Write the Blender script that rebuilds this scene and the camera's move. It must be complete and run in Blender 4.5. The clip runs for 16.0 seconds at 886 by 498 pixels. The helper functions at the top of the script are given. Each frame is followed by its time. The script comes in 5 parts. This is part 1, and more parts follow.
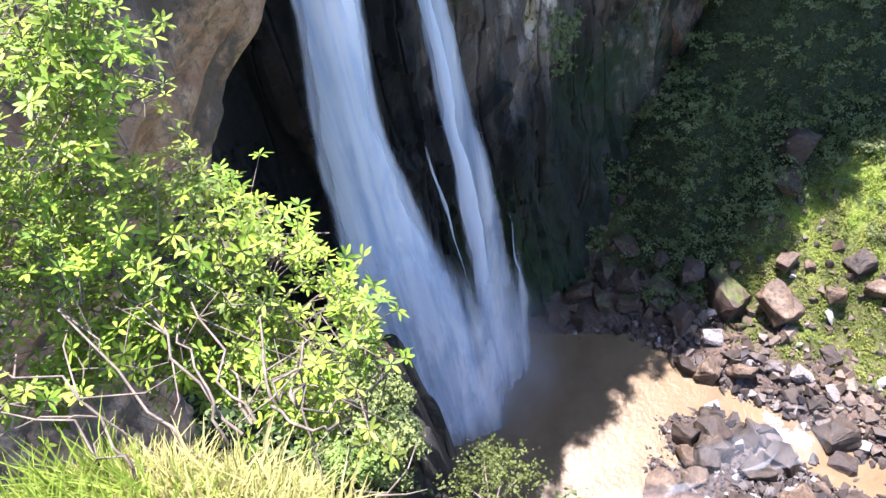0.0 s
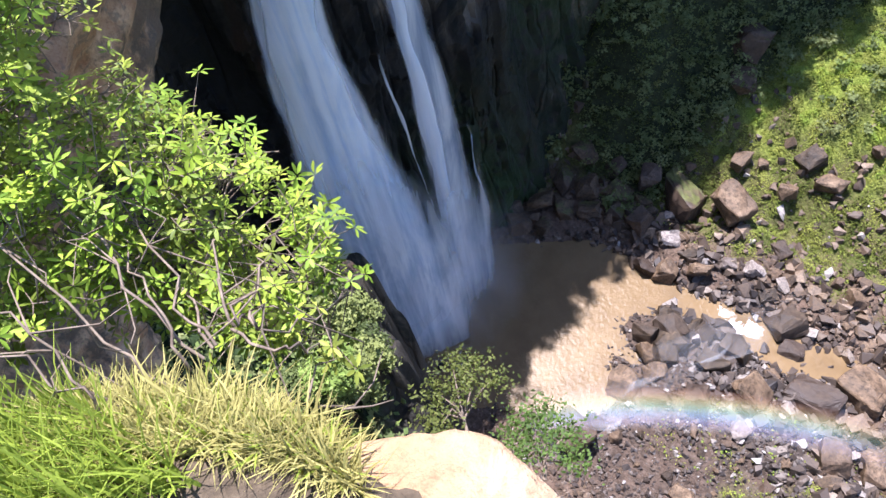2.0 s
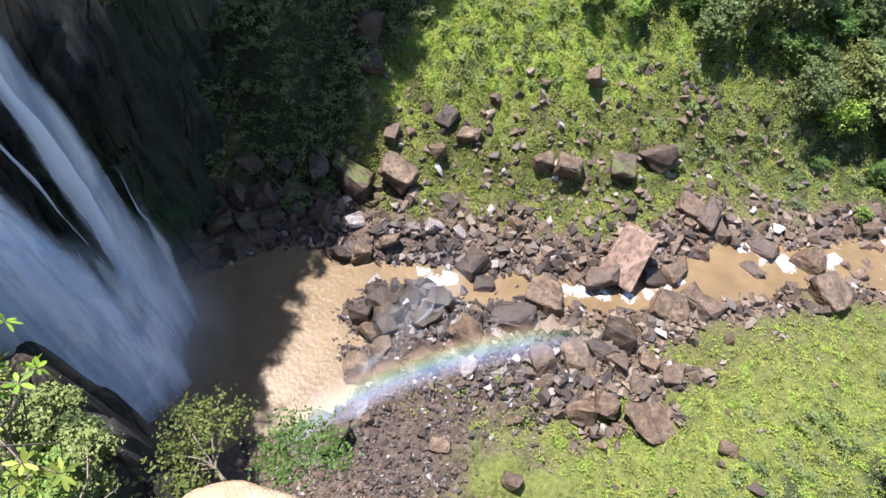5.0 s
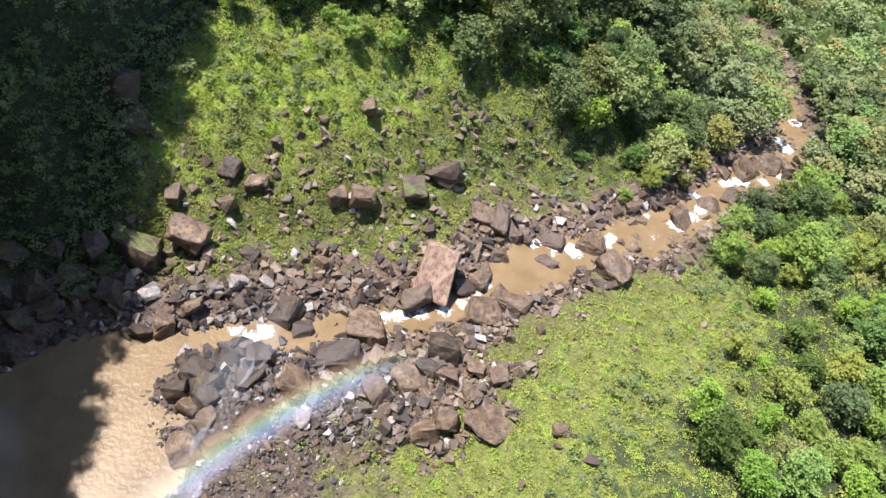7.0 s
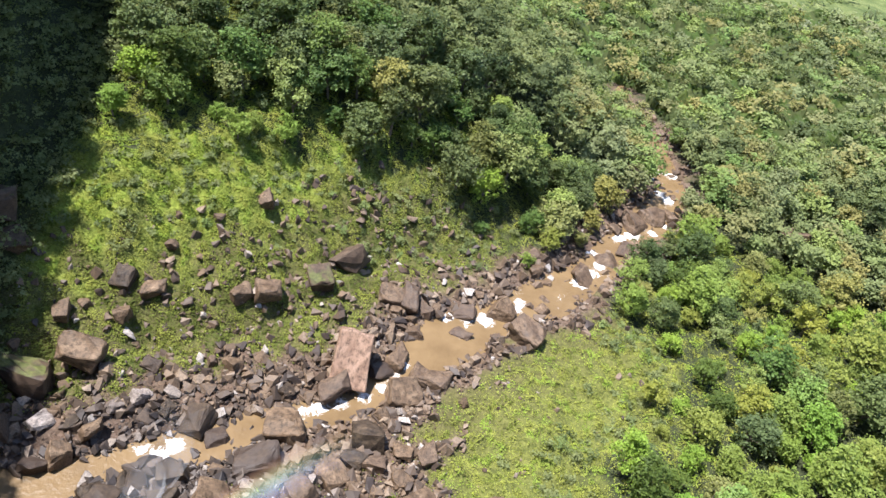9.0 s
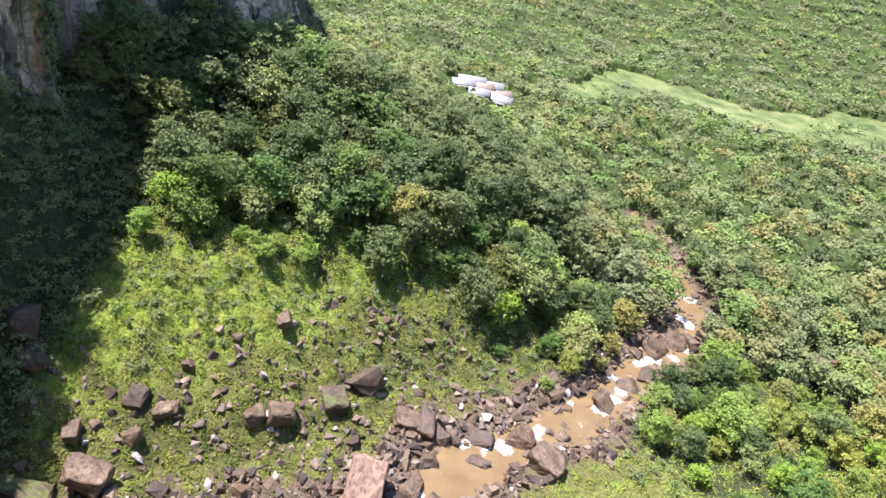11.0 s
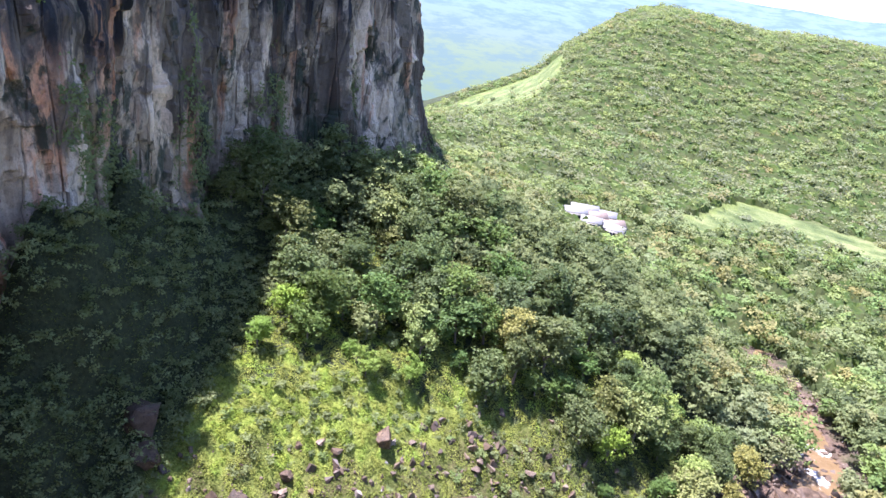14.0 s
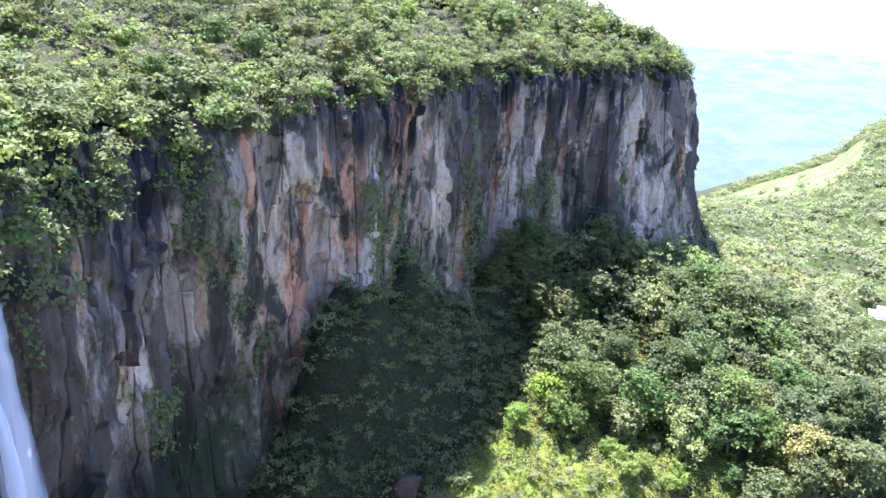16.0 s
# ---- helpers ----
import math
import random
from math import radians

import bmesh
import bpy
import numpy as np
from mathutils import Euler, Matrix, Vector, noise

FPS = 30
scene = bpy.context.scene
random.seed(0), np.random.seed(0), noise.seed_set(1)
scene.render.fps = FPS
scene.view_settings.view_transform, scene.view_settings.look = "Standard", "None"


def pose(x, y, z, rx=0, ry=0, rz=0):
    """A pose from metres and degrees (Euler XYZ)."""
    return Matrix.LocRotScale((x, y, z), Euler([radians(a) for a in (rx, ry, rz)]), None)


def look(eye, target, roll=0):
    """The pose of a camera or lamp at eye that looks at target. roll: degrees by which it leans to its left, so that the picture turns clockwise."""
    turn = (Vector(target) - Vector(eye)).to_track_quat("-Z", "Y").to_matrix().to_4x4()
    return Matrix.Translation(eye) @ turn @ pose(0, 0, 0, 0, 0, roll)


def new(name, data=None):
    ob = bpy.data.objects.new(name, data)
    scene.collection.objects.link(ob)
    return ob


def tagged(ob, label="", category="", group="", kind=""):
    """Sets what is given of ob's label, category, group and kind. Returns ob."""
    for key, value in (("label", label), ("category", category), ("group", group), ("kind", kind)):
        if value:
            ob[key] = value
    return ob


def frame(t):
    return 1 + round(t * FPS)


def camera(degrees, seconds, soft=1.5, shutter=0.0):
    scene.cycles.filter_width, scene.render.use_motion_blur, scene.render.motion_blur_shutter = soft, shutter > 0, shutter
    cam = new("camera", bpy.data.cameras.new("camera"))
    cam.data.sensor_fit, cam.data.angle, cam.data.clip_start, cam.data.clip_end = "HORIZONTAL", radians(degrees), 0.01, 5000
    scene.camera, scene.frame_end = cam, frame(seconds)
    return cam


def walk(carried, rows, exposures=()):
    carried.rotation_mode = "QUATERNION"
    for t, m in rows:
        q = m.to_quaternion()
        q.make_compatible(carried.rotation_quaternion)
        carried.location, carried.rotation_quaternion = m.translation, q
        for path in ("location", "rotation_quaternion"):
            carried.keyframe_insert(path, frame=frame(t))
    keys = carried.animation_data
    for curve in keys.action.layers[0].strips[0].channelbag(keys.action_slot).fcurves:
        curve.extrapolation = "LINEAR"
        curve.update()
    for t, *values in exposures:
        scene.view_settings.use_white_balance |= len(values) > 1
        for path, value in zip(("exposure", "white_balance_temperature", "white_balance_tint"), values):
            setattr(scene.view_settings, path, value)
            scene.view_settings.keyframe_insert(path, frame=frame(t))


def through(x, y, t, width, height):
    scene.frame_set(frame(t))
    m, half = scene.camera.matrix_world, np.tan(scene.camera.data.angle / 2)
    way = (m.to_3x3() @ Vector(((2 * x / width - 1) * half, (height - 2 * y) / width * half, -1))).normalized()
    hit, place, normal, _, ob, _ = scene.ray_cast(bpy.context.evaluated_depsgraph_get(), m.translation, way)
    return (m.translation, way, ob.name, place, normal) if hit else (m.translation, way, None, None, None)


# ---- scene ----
EYE = 80.0
cam = camera(66.0, 16.0, soft=1.5)
walk(cam, [
    (0.0, pose(0.015, -0.015, EYE + 0.03, 43.465, 7.418, 71.364)),
    (0.5, pose(0.005, -0.012, EYE + 0.015, 41.023, 7.560, 71.156)),
    (1.0, pose(0.005, -0.01, EYE + 0.01, 39.022, 7.499, 70.943)),
    (1.5, pose(0, 0, EYE + 0, 37.333, 7.373, 69.585)),
    (2.0, pose(0.01, 0.01, EYE - 0.005, 35.822, 6.854, 67.070)),
    (2.5, pose(0.025, 0.02, EYE + 0, 34.945, 5.843, 63.549)),
    (3.0, pose(0.035, 0.03, EYE + 0.015, 34.321, 4.334, 58.933)),
    (3.5, pose(0.03, 0.037, EYE + 0.035, 33.948, 2.546, 53.200)),
    (4.0, pose(0.037, 0.048, EYE + 0.04, 34.021, 0.644, 47.717)),
    (4.5, pose(0.045, 0.053, EYE + 0.042, 34.423, -1.241, 42.525)),
    (5.0, pose(0.045, 0.05, EYE + 0.04, 35.068, -3.089, 37.628)),
    (5.2, pose(0.045, 0.05, EYE + 0.04, 35.557, -3.738, 35.394)),
    (7.3, pose(0.045, 0.05, EYE + 0.04, 40.860, -9.263, 16.446)),
    (7.5, pose(0.045, 0.05, EYE + 0.04, 41.556, -9.401, 14.940)),
    (8.0, pose(0.045, 0.05, EYE + 0.04, 43.483, -9.672, 11.892)),
    (8.5, pose(0.045, 0.05, EYE + 0.04, 45.733, -9.773, 9.730)),
    (9.0, pose(0.045, 0.05, EYE + 0.04, 48.237, -9.794, 8.637)),
    (9.5, pose(0.045, 0.05, EYE + 0.04, 50.981, -9.691, 8.478)),
    (10.0, pose(0.045, 0.05, EYE + 0.04, 53.536, -9.483, 9.070)),
    (10.2, pose(0.045, 0.05, EYE + 0.04, 54.569, -9.416, 9.206)),
    (12.5, pose(0.045, 0.05, EYE + 0.04, 63.199, -9.331, 13.106)),
    (13.0, pose(0.045, 0.05, EYE + 0.04, 64.549, -9.189, 14.317)),
    (13.5, pose(0.045, 0.05, EYE + 0.04, 65.866, -8.672, 16.371)),
    (14.0, pose(0.045, 0.05, EYE + 0.04, 67.075, -7.904, 19.620)),
    (14.5, pose(0.045, 0.05, EYE + 0.04, 68.257, -6.815, 23.966)),
    (15.0, pose(0.045, 0.05, EYE + 0.04, 69.546, -5.386, 29.293)),
    (15.5, pose(0.045, 0.05, EYE + 0.04, 71.020, -4.076, 35.213)),
    (16.0, pose(0.045, 0.05, EYE + 0.04, 72.557, -2.894, 41.086)),
], exposures=[(0.0, 2.1, 5600, 24), (1.5, 1.75, 5650, 24), (3.0, 1.4, 5750, 22), (5.0, 1.45, 5750, 17), (9.0, 1.3, 6050, 15), (12.5, 1.87, 5700, 28), (15.0, 2.02, 5450, 33), (16.0, 2.34, 5350, 35)])

# ---- light: high sun over the gorge wall, clear sky ----
SUN_BEARING, SUN_HEIGHT = radians(-83.0), radians(70.0)
world = bpy.data.worlds.new("sky")
scene.world = world
world.use_nodes = True
sky = world.node_tree.nodes.new("ShaderNodeTexSky")
sky.sky_type, sky.sun_disc = "NISHITA", False
sky.sun_elevation, sky.sun_rotation = SUN_HEIGHT, SUN_BEARING
sky.air_density, sky.dust_density, sky.ozone_density = 1.0, 0.4, 1.0
world.node_tree.links.new(sky.outputs[0], world.node_tree.nodes["Background"].inputs[0])
world.node_tree.nodes["Background"].inputs[1].default_value = 0.105
sun = new("sun", bpy.data.lights.new("sun", "SUN"))
sun.data.energy, sun.data.angle, sun.data.color = 5.0, radians(0.55), (1.0, 0.955, 0.88)
sun_way = Vector((math.cos(SUN_HEIGHT) * math.sin(SUN_BEARING), math.cos(SUN_HEIGHT) * math.cos(SUN_BEARING), math.sin(SUN_HEIGHT)))
sun.matrix_world = look(sun_way * 300, (0, 0, 0))


# ---- materials ----
class Nodes:
    """A small writer for node materials."""

    def __init__(self, name):
        self.mat = bpy.data.materials.new(name)
        self.mat.use_nodes = True
        self.tree = self.mat.node_tree
        self.bsdf = self.tree.nodes["Principled BSDF"]
        self.out = self.tree.nodes["Material Output"]

    def add(self, kind, ins=()):
        n = self.tree.nodes.new("ShaderNode" + kind)
        for key, value in dict(ins).items():
            self.put(n.inputs[key], value)
        return n

    def put(self, socket, value):
        if isinstance(value, bpy.types.NodeSocket):
            self.tree.links.new(value, socket)
        elif isinstance(value, tuple) and len(value) == 3 and socket.type == "RGBA":
            socket.default_value = (*value, 1)
        else:
            socket.default_value = value

    def coords(self, scale=(1, 1, 1), kind="Object"):
        c = self.add("TexCoord").outputs[kind]
        return self.add("Mapping", {"Vector": c, "Scale": scale}).outputs[0]

    def noise(self, vec, scale, detail=5, rough=0.6, distort=0.0):
        return self.add("TexNoise", {"Vector": vec, "Scale": scale, "Detail": detail, "Roughness": rough, "Distortion": distort}).outputs[0]

    def voronoi(self, vec, scale, out="Distance"):
        return self.add("TexVoronoi", {"Vector": vec, "Scale": scale}).outputs[out]

    def ramp(self, fac, stops):
        n = self.add("ValToRGB", {"Fac": fac})
        while len(n.color_ramp.elements) < len(stops):
            n.color_ramp.elements.new(0.5)
        for e, (p, c) in zip(n.color_ramp.elements, stops):
            e.position, e.color = p, (*c, 1) if isinstance(c, tuple) else (c, c, c, 1)
        return n.outputs[0]

    def mix(self, fac, a, b, blend="MIX"):
        n = self.add("MixRGB", {"Fac": fac, "Color1": a, "Color2": b})
        n.blend_type = blend
        return n.outputs[0]

    def maths(self, op, a, b=0.0, c=0.0):
        n = self.add("Math")
        n.operation = op
        for s, v in zip(n.inputs, (a, b, c)):
            self.put(s, v)
        return n.outputs[0]

    def attr(self, name, out="Fac"):
        n = self.add("Attribute")
        n.attribute_name = name
        return n.outputs[out]

    def bump(self, height, strength, distance, normal=None):
        ins = {"Height": height, "Strength": strength, "Distance": distance}
        if normal is not None:
            ins["Normal"] = normal
        return self.add("Bump", ins).outputs[0]

    def done(self, colour, rough=0.85, normal=None, spec=0.3, **more):
        self.put(self.bsdf.inputs["Base Color"], colour)
        self.put(self.bsdf.inputs["Roughness"], rough)
        self.put(self.bsdf.inputs["Specular IOR Level"], spec)
        if normal is not None:
            self.put(self.bsdf.inputs["Normal"], normal)
        for key, value in more.items():
            self.put(self.bsdf.inputs[key.replace("_", " ")], value)
        return self.mat


def ground_material():
    n = Nodes("valley_ground")
    v = n.coords()
    fine, mid, big = n.noise(v, 1.6, 6), n.noise(v, 0.35, 5), n.noise(v, 0.05, 4)
    grass = n.ramp(fine, [(0.25, (0.045, 0.046, 0.017)), (0.5, (0.105, 0.103, 0.034)), (0.75, (0.18, 0.175, 0.058))])
    grass = n.mix(n.ramp(mid, [(0.45, 0.0), (0.7, 0.7)]), grass, (0.13, 0.115, 0.045))
    lush = n.ramp(fine, [(0.3, (0.10, 0.14, 0.02)), (0.6, (0.25, 0.30, 0.05)), (0.8, (0.36, 0.40, 0.09))])
    grass = n.mix(n.attr("lush"), grass, lush)
    # forest floor, coloured dark for the shade in gaps between crowns
    wood = n.ramp(fine, [(0.3, (0.022, 0.028, 0.014)), (0.7, (0.065, 0.075, 0.032))])
    rock = n.ramp(fine, [(0.25, (0.035, 0.026, 0.02)), (0.5, (0.12, 0.085, 0.06)), (0.75, (0.22, 0.16, 0.12))])
    soil = n.ramp(mid, [(0.3, (0.10, 0.062, 0.042)), (0.7, (0.20, 0.135, 0.095))])
    rock = n.mix(n.ramp(n.noise(v, 0.9, 3), [(0.4, 0.0), (0.6, 0.6)]), rock, soil)
    field = n.ramp(n.mix(0.5, big, n.noise(v, 0.09, 7, 0.7)), [(0.40, (0.06, 0.085, 0.028)), (0.5, (0.12, 0.15, 0.05)), (0.60, (0.19, 0.21, 0.08))])
    c = n.mix(n.attr("wood"), grass, wood)
    c = n.mix(n.attr("field"), c, field)
    c = n.mix(n.attr("rocky"), c, rock)
    c = n.mix(n.maths("MULTIPLY", n.attr("wet"), 0.4), c, n.ramp(fine, [(0.35, (0.02, 0.018, 0.018)), (0.7, (0.085, 0.07, 0.062))]))
    h = n.maths("ADD", n.noise(v, 2.5, 6, 0.65), n.maths("MULTIPLY", mid, 1.5))
    return n.done(c, 0.95, n.bump(h, 0.9, 0.6), 0.15)


def wall_material():
    n = Nodes("gorge_rock")
    tall = n.coords((1, 1, 0.16))
    v = n.coords()
    streak, broad, fine = n.noise(tall, 0.2, 8, 0.64, 0.05), n.noise(n.coords((1, 1, 0.22)), 0.13, 5, 0.6, 0.1), n.noise(v, 1.6, 8, 0.72)
    lines = n.noise(n.coords((1, 1, 0.12)), 0.42, 7, 0.62, 0.1)
    c = n.ramp(streak, [(0.30, (0.18, 0.122, 0.076)), (0.42, (0.36, 0.272, 0.178)), (0.53, (0.54, 0.425, 0.295)), (0.68, (0.68, 0.56, 0.41))])
    c = n.mix(n.ramp(n.noise(n.coords((1, 1, 0.2)), 0.1, 5, 0.6, 0.2), [(0.52, 0.0), (0.64, 0.4)]), c, n.ramp(streak, [(0.35, (0.25, 0.215, 0.17)), (0.6, (0.44, 0.385, 0.31))]))
    rust = n.noise(n.coords((1, 1, 0.07)), 0.2, 5, 0.55, 0.1)
    c = n.mix(n.ramp(rust, [(0.54, 0.0), (0.60, 0.85)]), c, n.ramp(lines, [(0.35, (0.42, 0.16, 0.07)), (0.65, (0.62, 0.34, 0.18))]))
    ochre = n.noise(n.coords((1, 1, 0.06)), 0.27, 4, 0.5, 0.1)
    c = n.mix(n.ramp(ochre, [(0.64, 0.0), (0.70, 0.6)]), c, (0.42, 0.33, 0.10))
    # grey weathered patches with ragged edges
    dark = n.ramp(streak, [(0.35, (0.052, 0.043, 0.033)), (0.6, (0.15, 0.12, 0.088)), (0.75, (0.27, 0.215, 0.155))])
    patch = n.noise(n.coords((1, 1, 0.42)), 0.07, 9, 0.68, 0.3)
    c = n.mix(n.ramp(patch, [(0.47, 0.9), (0.51, 0.0)]), c, dark)
    # thin dark drip lines and a few long joints
    c = n.mix(n.ramp(lines, [(0.33, 0.5), (0.42, 0.0)]), c, (0.07, 0.063, 0.06))
    joints = n.add("TexVoronoi", {"Vector": n.coords((1, 1, 0.13)), "Scale": 0.26})
    joints.feature = "DISTANCE_TO_EDGE"
    cell = n.add("TexVoronoi", {"Vector": n.coords((1, 1, 0.13)), "Scale": 0.26}).outputs["Color"]
    c = n.mix(0.75, c, n.mix(1.0, c, n.ramp(cell, [(0.2, 0.45), (0.8, 1.45)]), "MULTIPLY"))
    c = n.mix(n.maths("MULTIPLY", n.ramp(joints.outputs["Distance"], [(0.0, 0.8), (0.02, 0.0)]), n.ramp(fine, [(0.4, 0.2), (0.55, 1.0)])), c, (0.05, 0.045, 0.04))
    c = n.mix(n.ramp(n.noise(n.coords((1, 1, 0.45)), 0.13, 9, 0.7, 0.4), [(0.53, 0.0), (0.58, 0.92)]), c, (0.045, 0.055, 0.036))
    c = n.mix(n.ramp(fine, [(0.3, 0.45), (0.5, 0.0)]), c, (0.08, 0.072, 0.066))
    c = n.mix(n.ramp(n.noise(v, 5.5, 6, 0.75), [(0.36, 0.35), (0.48, 0.0)]), c, (0.09, 0.08, 0.075))
    drip = n.maths("MULTIPLY", n.attr("drip"), n.ramp(n.noise(n.coords((1, 1, 0.03)), 0.55, 5, 0.6, 0.1), [(0.42, 0.0), (0.52, 1.0)]))
    c = n.mix(drip, c, (0.028, 0.029, 0.032))
    # near-black for wet rock, and for gorge shade put into the colour
    c = n.mix(n.attr("damp_shade"), c, (0.012, 0.013, 0.012))
    c = n.mix(n.maths("MULTIPLY", n.attr("moss"), n.ramp(n.noise(v, 0.6, 6), [(0.35, 0.0), (0.5, 1.0)])), c, (0.025, 0.045, 0.012))
    h = n.maths("ADD", n.maths("MULTIPLY", fine, 0.7), n.maths("ADD", n.maths("MULTIPLY", lines, 0.9), n.ramp(joints.outputs["Distance"], [(0.0, 0.0), (0.06, 0.8)])))
    return n.done(c, 0.85, n.bump(h, 0.9, 0.5), 0.25)


def leaf_material(name, dark, light, tone="object", through=0.45, gloss=0.45, mottle=1.0):
    """Leaves: colour by plant and by leaf, some light comes through."""
    n = Nodes(name)
    isl = n.add("NewGeometry").outputs["Random Per Island"]
    rnd = n.add("ObjectInfo").outputs["Random"] if tone in ("object", "near") else n.attr("tone")
    v = n.coords()
    grain = n.noise(v, 1.7, 5, 0.7)
    c = n.mix(n.ramp(n.maths("ADD", n.maths("MULTIPLY", n.maths("SUBTRACT", isl, 0.5), 0.45 * mottle), n.maths("ADD", n.maths("MULTIPLY", n.maths("SUBTRACT", grain, 0.5), 0.75 * mottle), 0.6)), [(0.3, 0.0), (0.8, 1.0)]), dark, light)
    # the darkest stop also serves as painted shade for plants near the wall
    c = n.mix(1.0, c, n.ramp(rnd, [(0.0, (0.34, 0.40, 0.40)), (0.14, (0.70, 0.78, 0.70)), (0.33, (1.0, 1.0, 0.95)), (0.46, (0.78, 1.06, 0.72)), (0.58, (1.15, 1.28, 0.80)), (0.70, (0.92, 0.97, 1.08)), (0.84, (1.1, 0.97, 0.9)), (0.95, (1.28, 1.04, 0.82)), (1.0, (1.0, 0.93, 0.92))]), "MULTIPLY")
    n.done(c, gloss + 0.1, None, 0.16)
    t = n.add("BsdfTranslucent", {"Color": n.mix(0.4, c, (0.42, 0.48, 0.12))})
    m = n.add("MixShader", {0: through, 1: n.bsdf.outputs[0], 2: t.outputs[0]})
    n.tree.links.new(m.outputs[0], n.out.inputs[0])
    return n.mat


def boulder_material(name, stops, wet=0.5, moss=0.0):
    n = Nodes(name)
    v = n.coords()
    rnd = n.add("ObjectInfo").outputs["Random"]
    w = n.add("VectorMath")
    w.operation = "ADD"
    n.put(w.inputs[0], v)
    n.put(w.inputs[1], n.add("CombineXYZ", {0: n.maths("MULTIPLY", rnd, 50.0), 1: rnd}).outputs[0])
    v = w.outputs[0]
    fine, mid = n.noise(v, 9.0, 8, 0.75), n.noise(v, 2.6, 6, 0.65)
    c = n.ramp(mid, stops)
    c = n.mix(n.ramp(fine, [(0.36, 0.85), (0.54, 0.0)]), c, tuple(0.3 * a for a in stops[0][1]))
    c = n.mix(n.ramp(rnd, [(0.45, 0.0), (1.0, 0.6)]), c, (0.06, 0.042, 0.034))
    if moss:
        up = n.add("SeparateXYZ", {0: n.add("NewGeometry").outputs["Normal"]}).outputs[2]
        m = n.maths("MULTIPLY", n.ramp(up, [(0.75, 0.0), (0.92, 1.0)]), n.ramp(n.noise(v, 1.1, 5), [(0.52, 0.0), (0.60, 1.0)]))
        c = n.mix(m, c, n.ramp(fine, [(0.35, (0.045, 0.05, 0.015)), (0.65, (0.12, 0.13, 0.035))]))
    return n.done(c, n.ramp(mid, [(0.3, 0.35 + 0.3 * (1 - wet)), (0.7, 0.75)]), n.bump(n.maths("ADD", n.maths("ADD", fine, mid), n.maths("MULTIPLY", n.noise(v, 26, 6, 0.7), 0.5)), 1.0, 0.09), 0.28)


def water_material():
    n = Nodes("muddy_water")
    v = n.coords()
    c = n.ramp(n.noise(v, 0.25, 4), [(0.3, (0.135, 0.088, 0.041)), (0.7, (0.19, 0.128, 0.062))])
    foam = n.ramp(n.maths("ADD", n.maths("MULTIPLY", n.attr("foam"), 0.5), n.maths("MULTIPLY", n.noise(v, 1.0, 8, 0.74, 0.8), 1.1)), [(0.84, 0.0), (0.96, 1.0)])
    c = n.mix(foam, c, (0.72, 0.70, 0.66))
    h = n.maths("ADD", n.noise(n.coords((1.0, 1.0, 1)), 1.6, 5, 0.6), n.maths("MULTIPLY", foam, 0.6))
    return n.done(c, n.maths("ADD", n.maths("MULTIPLY", foam, 0.5), 0.3), n.bump(h, 0.35, 0.3), 0.14)


def fall_material(name, gain, seed):
    """Falling water: white strands with gaps between them."""
    n = Nodes(name)
    uv = n.add("TexCoord").outputs["UV"]
    m1 = n.add("Mapping", {"Vector": uv, "Location": (seed, seed * 2, 0), "Scale": (1, 0.022, 1)}).outputs[0]
    m2 = n.add("Mapping", {"Vector": uv, "Location": (seed, 0, seed), "Scale": (1, 0.16, 1)}).outputs[0]
    strands, puffs = n.noise(m1, 1.1, 5, 0.55, 0.08), n.noise(m2, 0.42, 7, 0.62, 1.0)
    body = n.maths("ADD", n.maths("MULTIPLY", strands, 0.45), n.maths("MULTIPLY", puffs, 0.62))
    edge = n.attr("edge")
    a = n.maths("ADD", n.maths("MULTIPLY", edge, gain), n.maths("MULTIPLY", n.maths("SUBTRACT", body, 0.53), 1.7))
    a = n.add("Clamp", {"Value": n.maths("MULTIPLY", a, n.add("Clamp", {"Value": n.maths("MULTIPLY", edge, 3.0)}).outputs[0]), "Max": 0.97}).outputs[0]
    c = n.ramp(body, [(0.38, (0.52, 0.66, 0.84)), (0.58, (0.95, 0.98, 1.0))])
    n.done(c, 0.6, n.bump(body, 0.15, 0.3), 0.2)
    t = n.add("BsdfTranslucent", {"Color": c})
    s = n.add("MixShader", {0: 0.45, 1: n.bsdf.outputs[0], 2: t.outputs[0]})
    clear = n.add("BsdfTransparent")
    o = n.add("MixShader", {0: a, 1: clear.outputs[0], 2: s.outputs[0]})
    n.tree.links.new(o.outputs[0], n.out.inputs[0])
    return n.mat


GROUND, WALL_ROCK, WATER = ground_material(), wall_material(), water_material()
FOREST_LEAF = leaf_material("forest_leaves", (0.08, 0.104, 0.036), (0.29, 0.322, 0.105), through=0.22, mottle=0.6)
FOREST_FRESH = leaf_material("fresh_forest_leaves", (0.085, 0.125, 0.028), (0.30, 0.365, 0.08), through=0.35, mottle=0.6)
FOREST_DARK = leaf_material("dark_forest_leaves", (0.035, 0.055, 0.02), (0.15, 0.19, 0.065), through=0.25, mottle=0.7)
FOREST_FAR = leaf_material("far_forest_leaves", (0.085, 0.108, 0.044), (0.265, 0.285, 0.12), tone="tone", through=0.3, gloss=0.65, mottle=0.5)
# paler leaf colour stands for the haze over the far hills
HAZED_HILL_LEAF = leaf_material("hazed_hill_leaves", (0.11, 0.12, 0.065), (0.33, 0.335, 0.18), tone="tone", gloss=0.85, mottle=0.6)
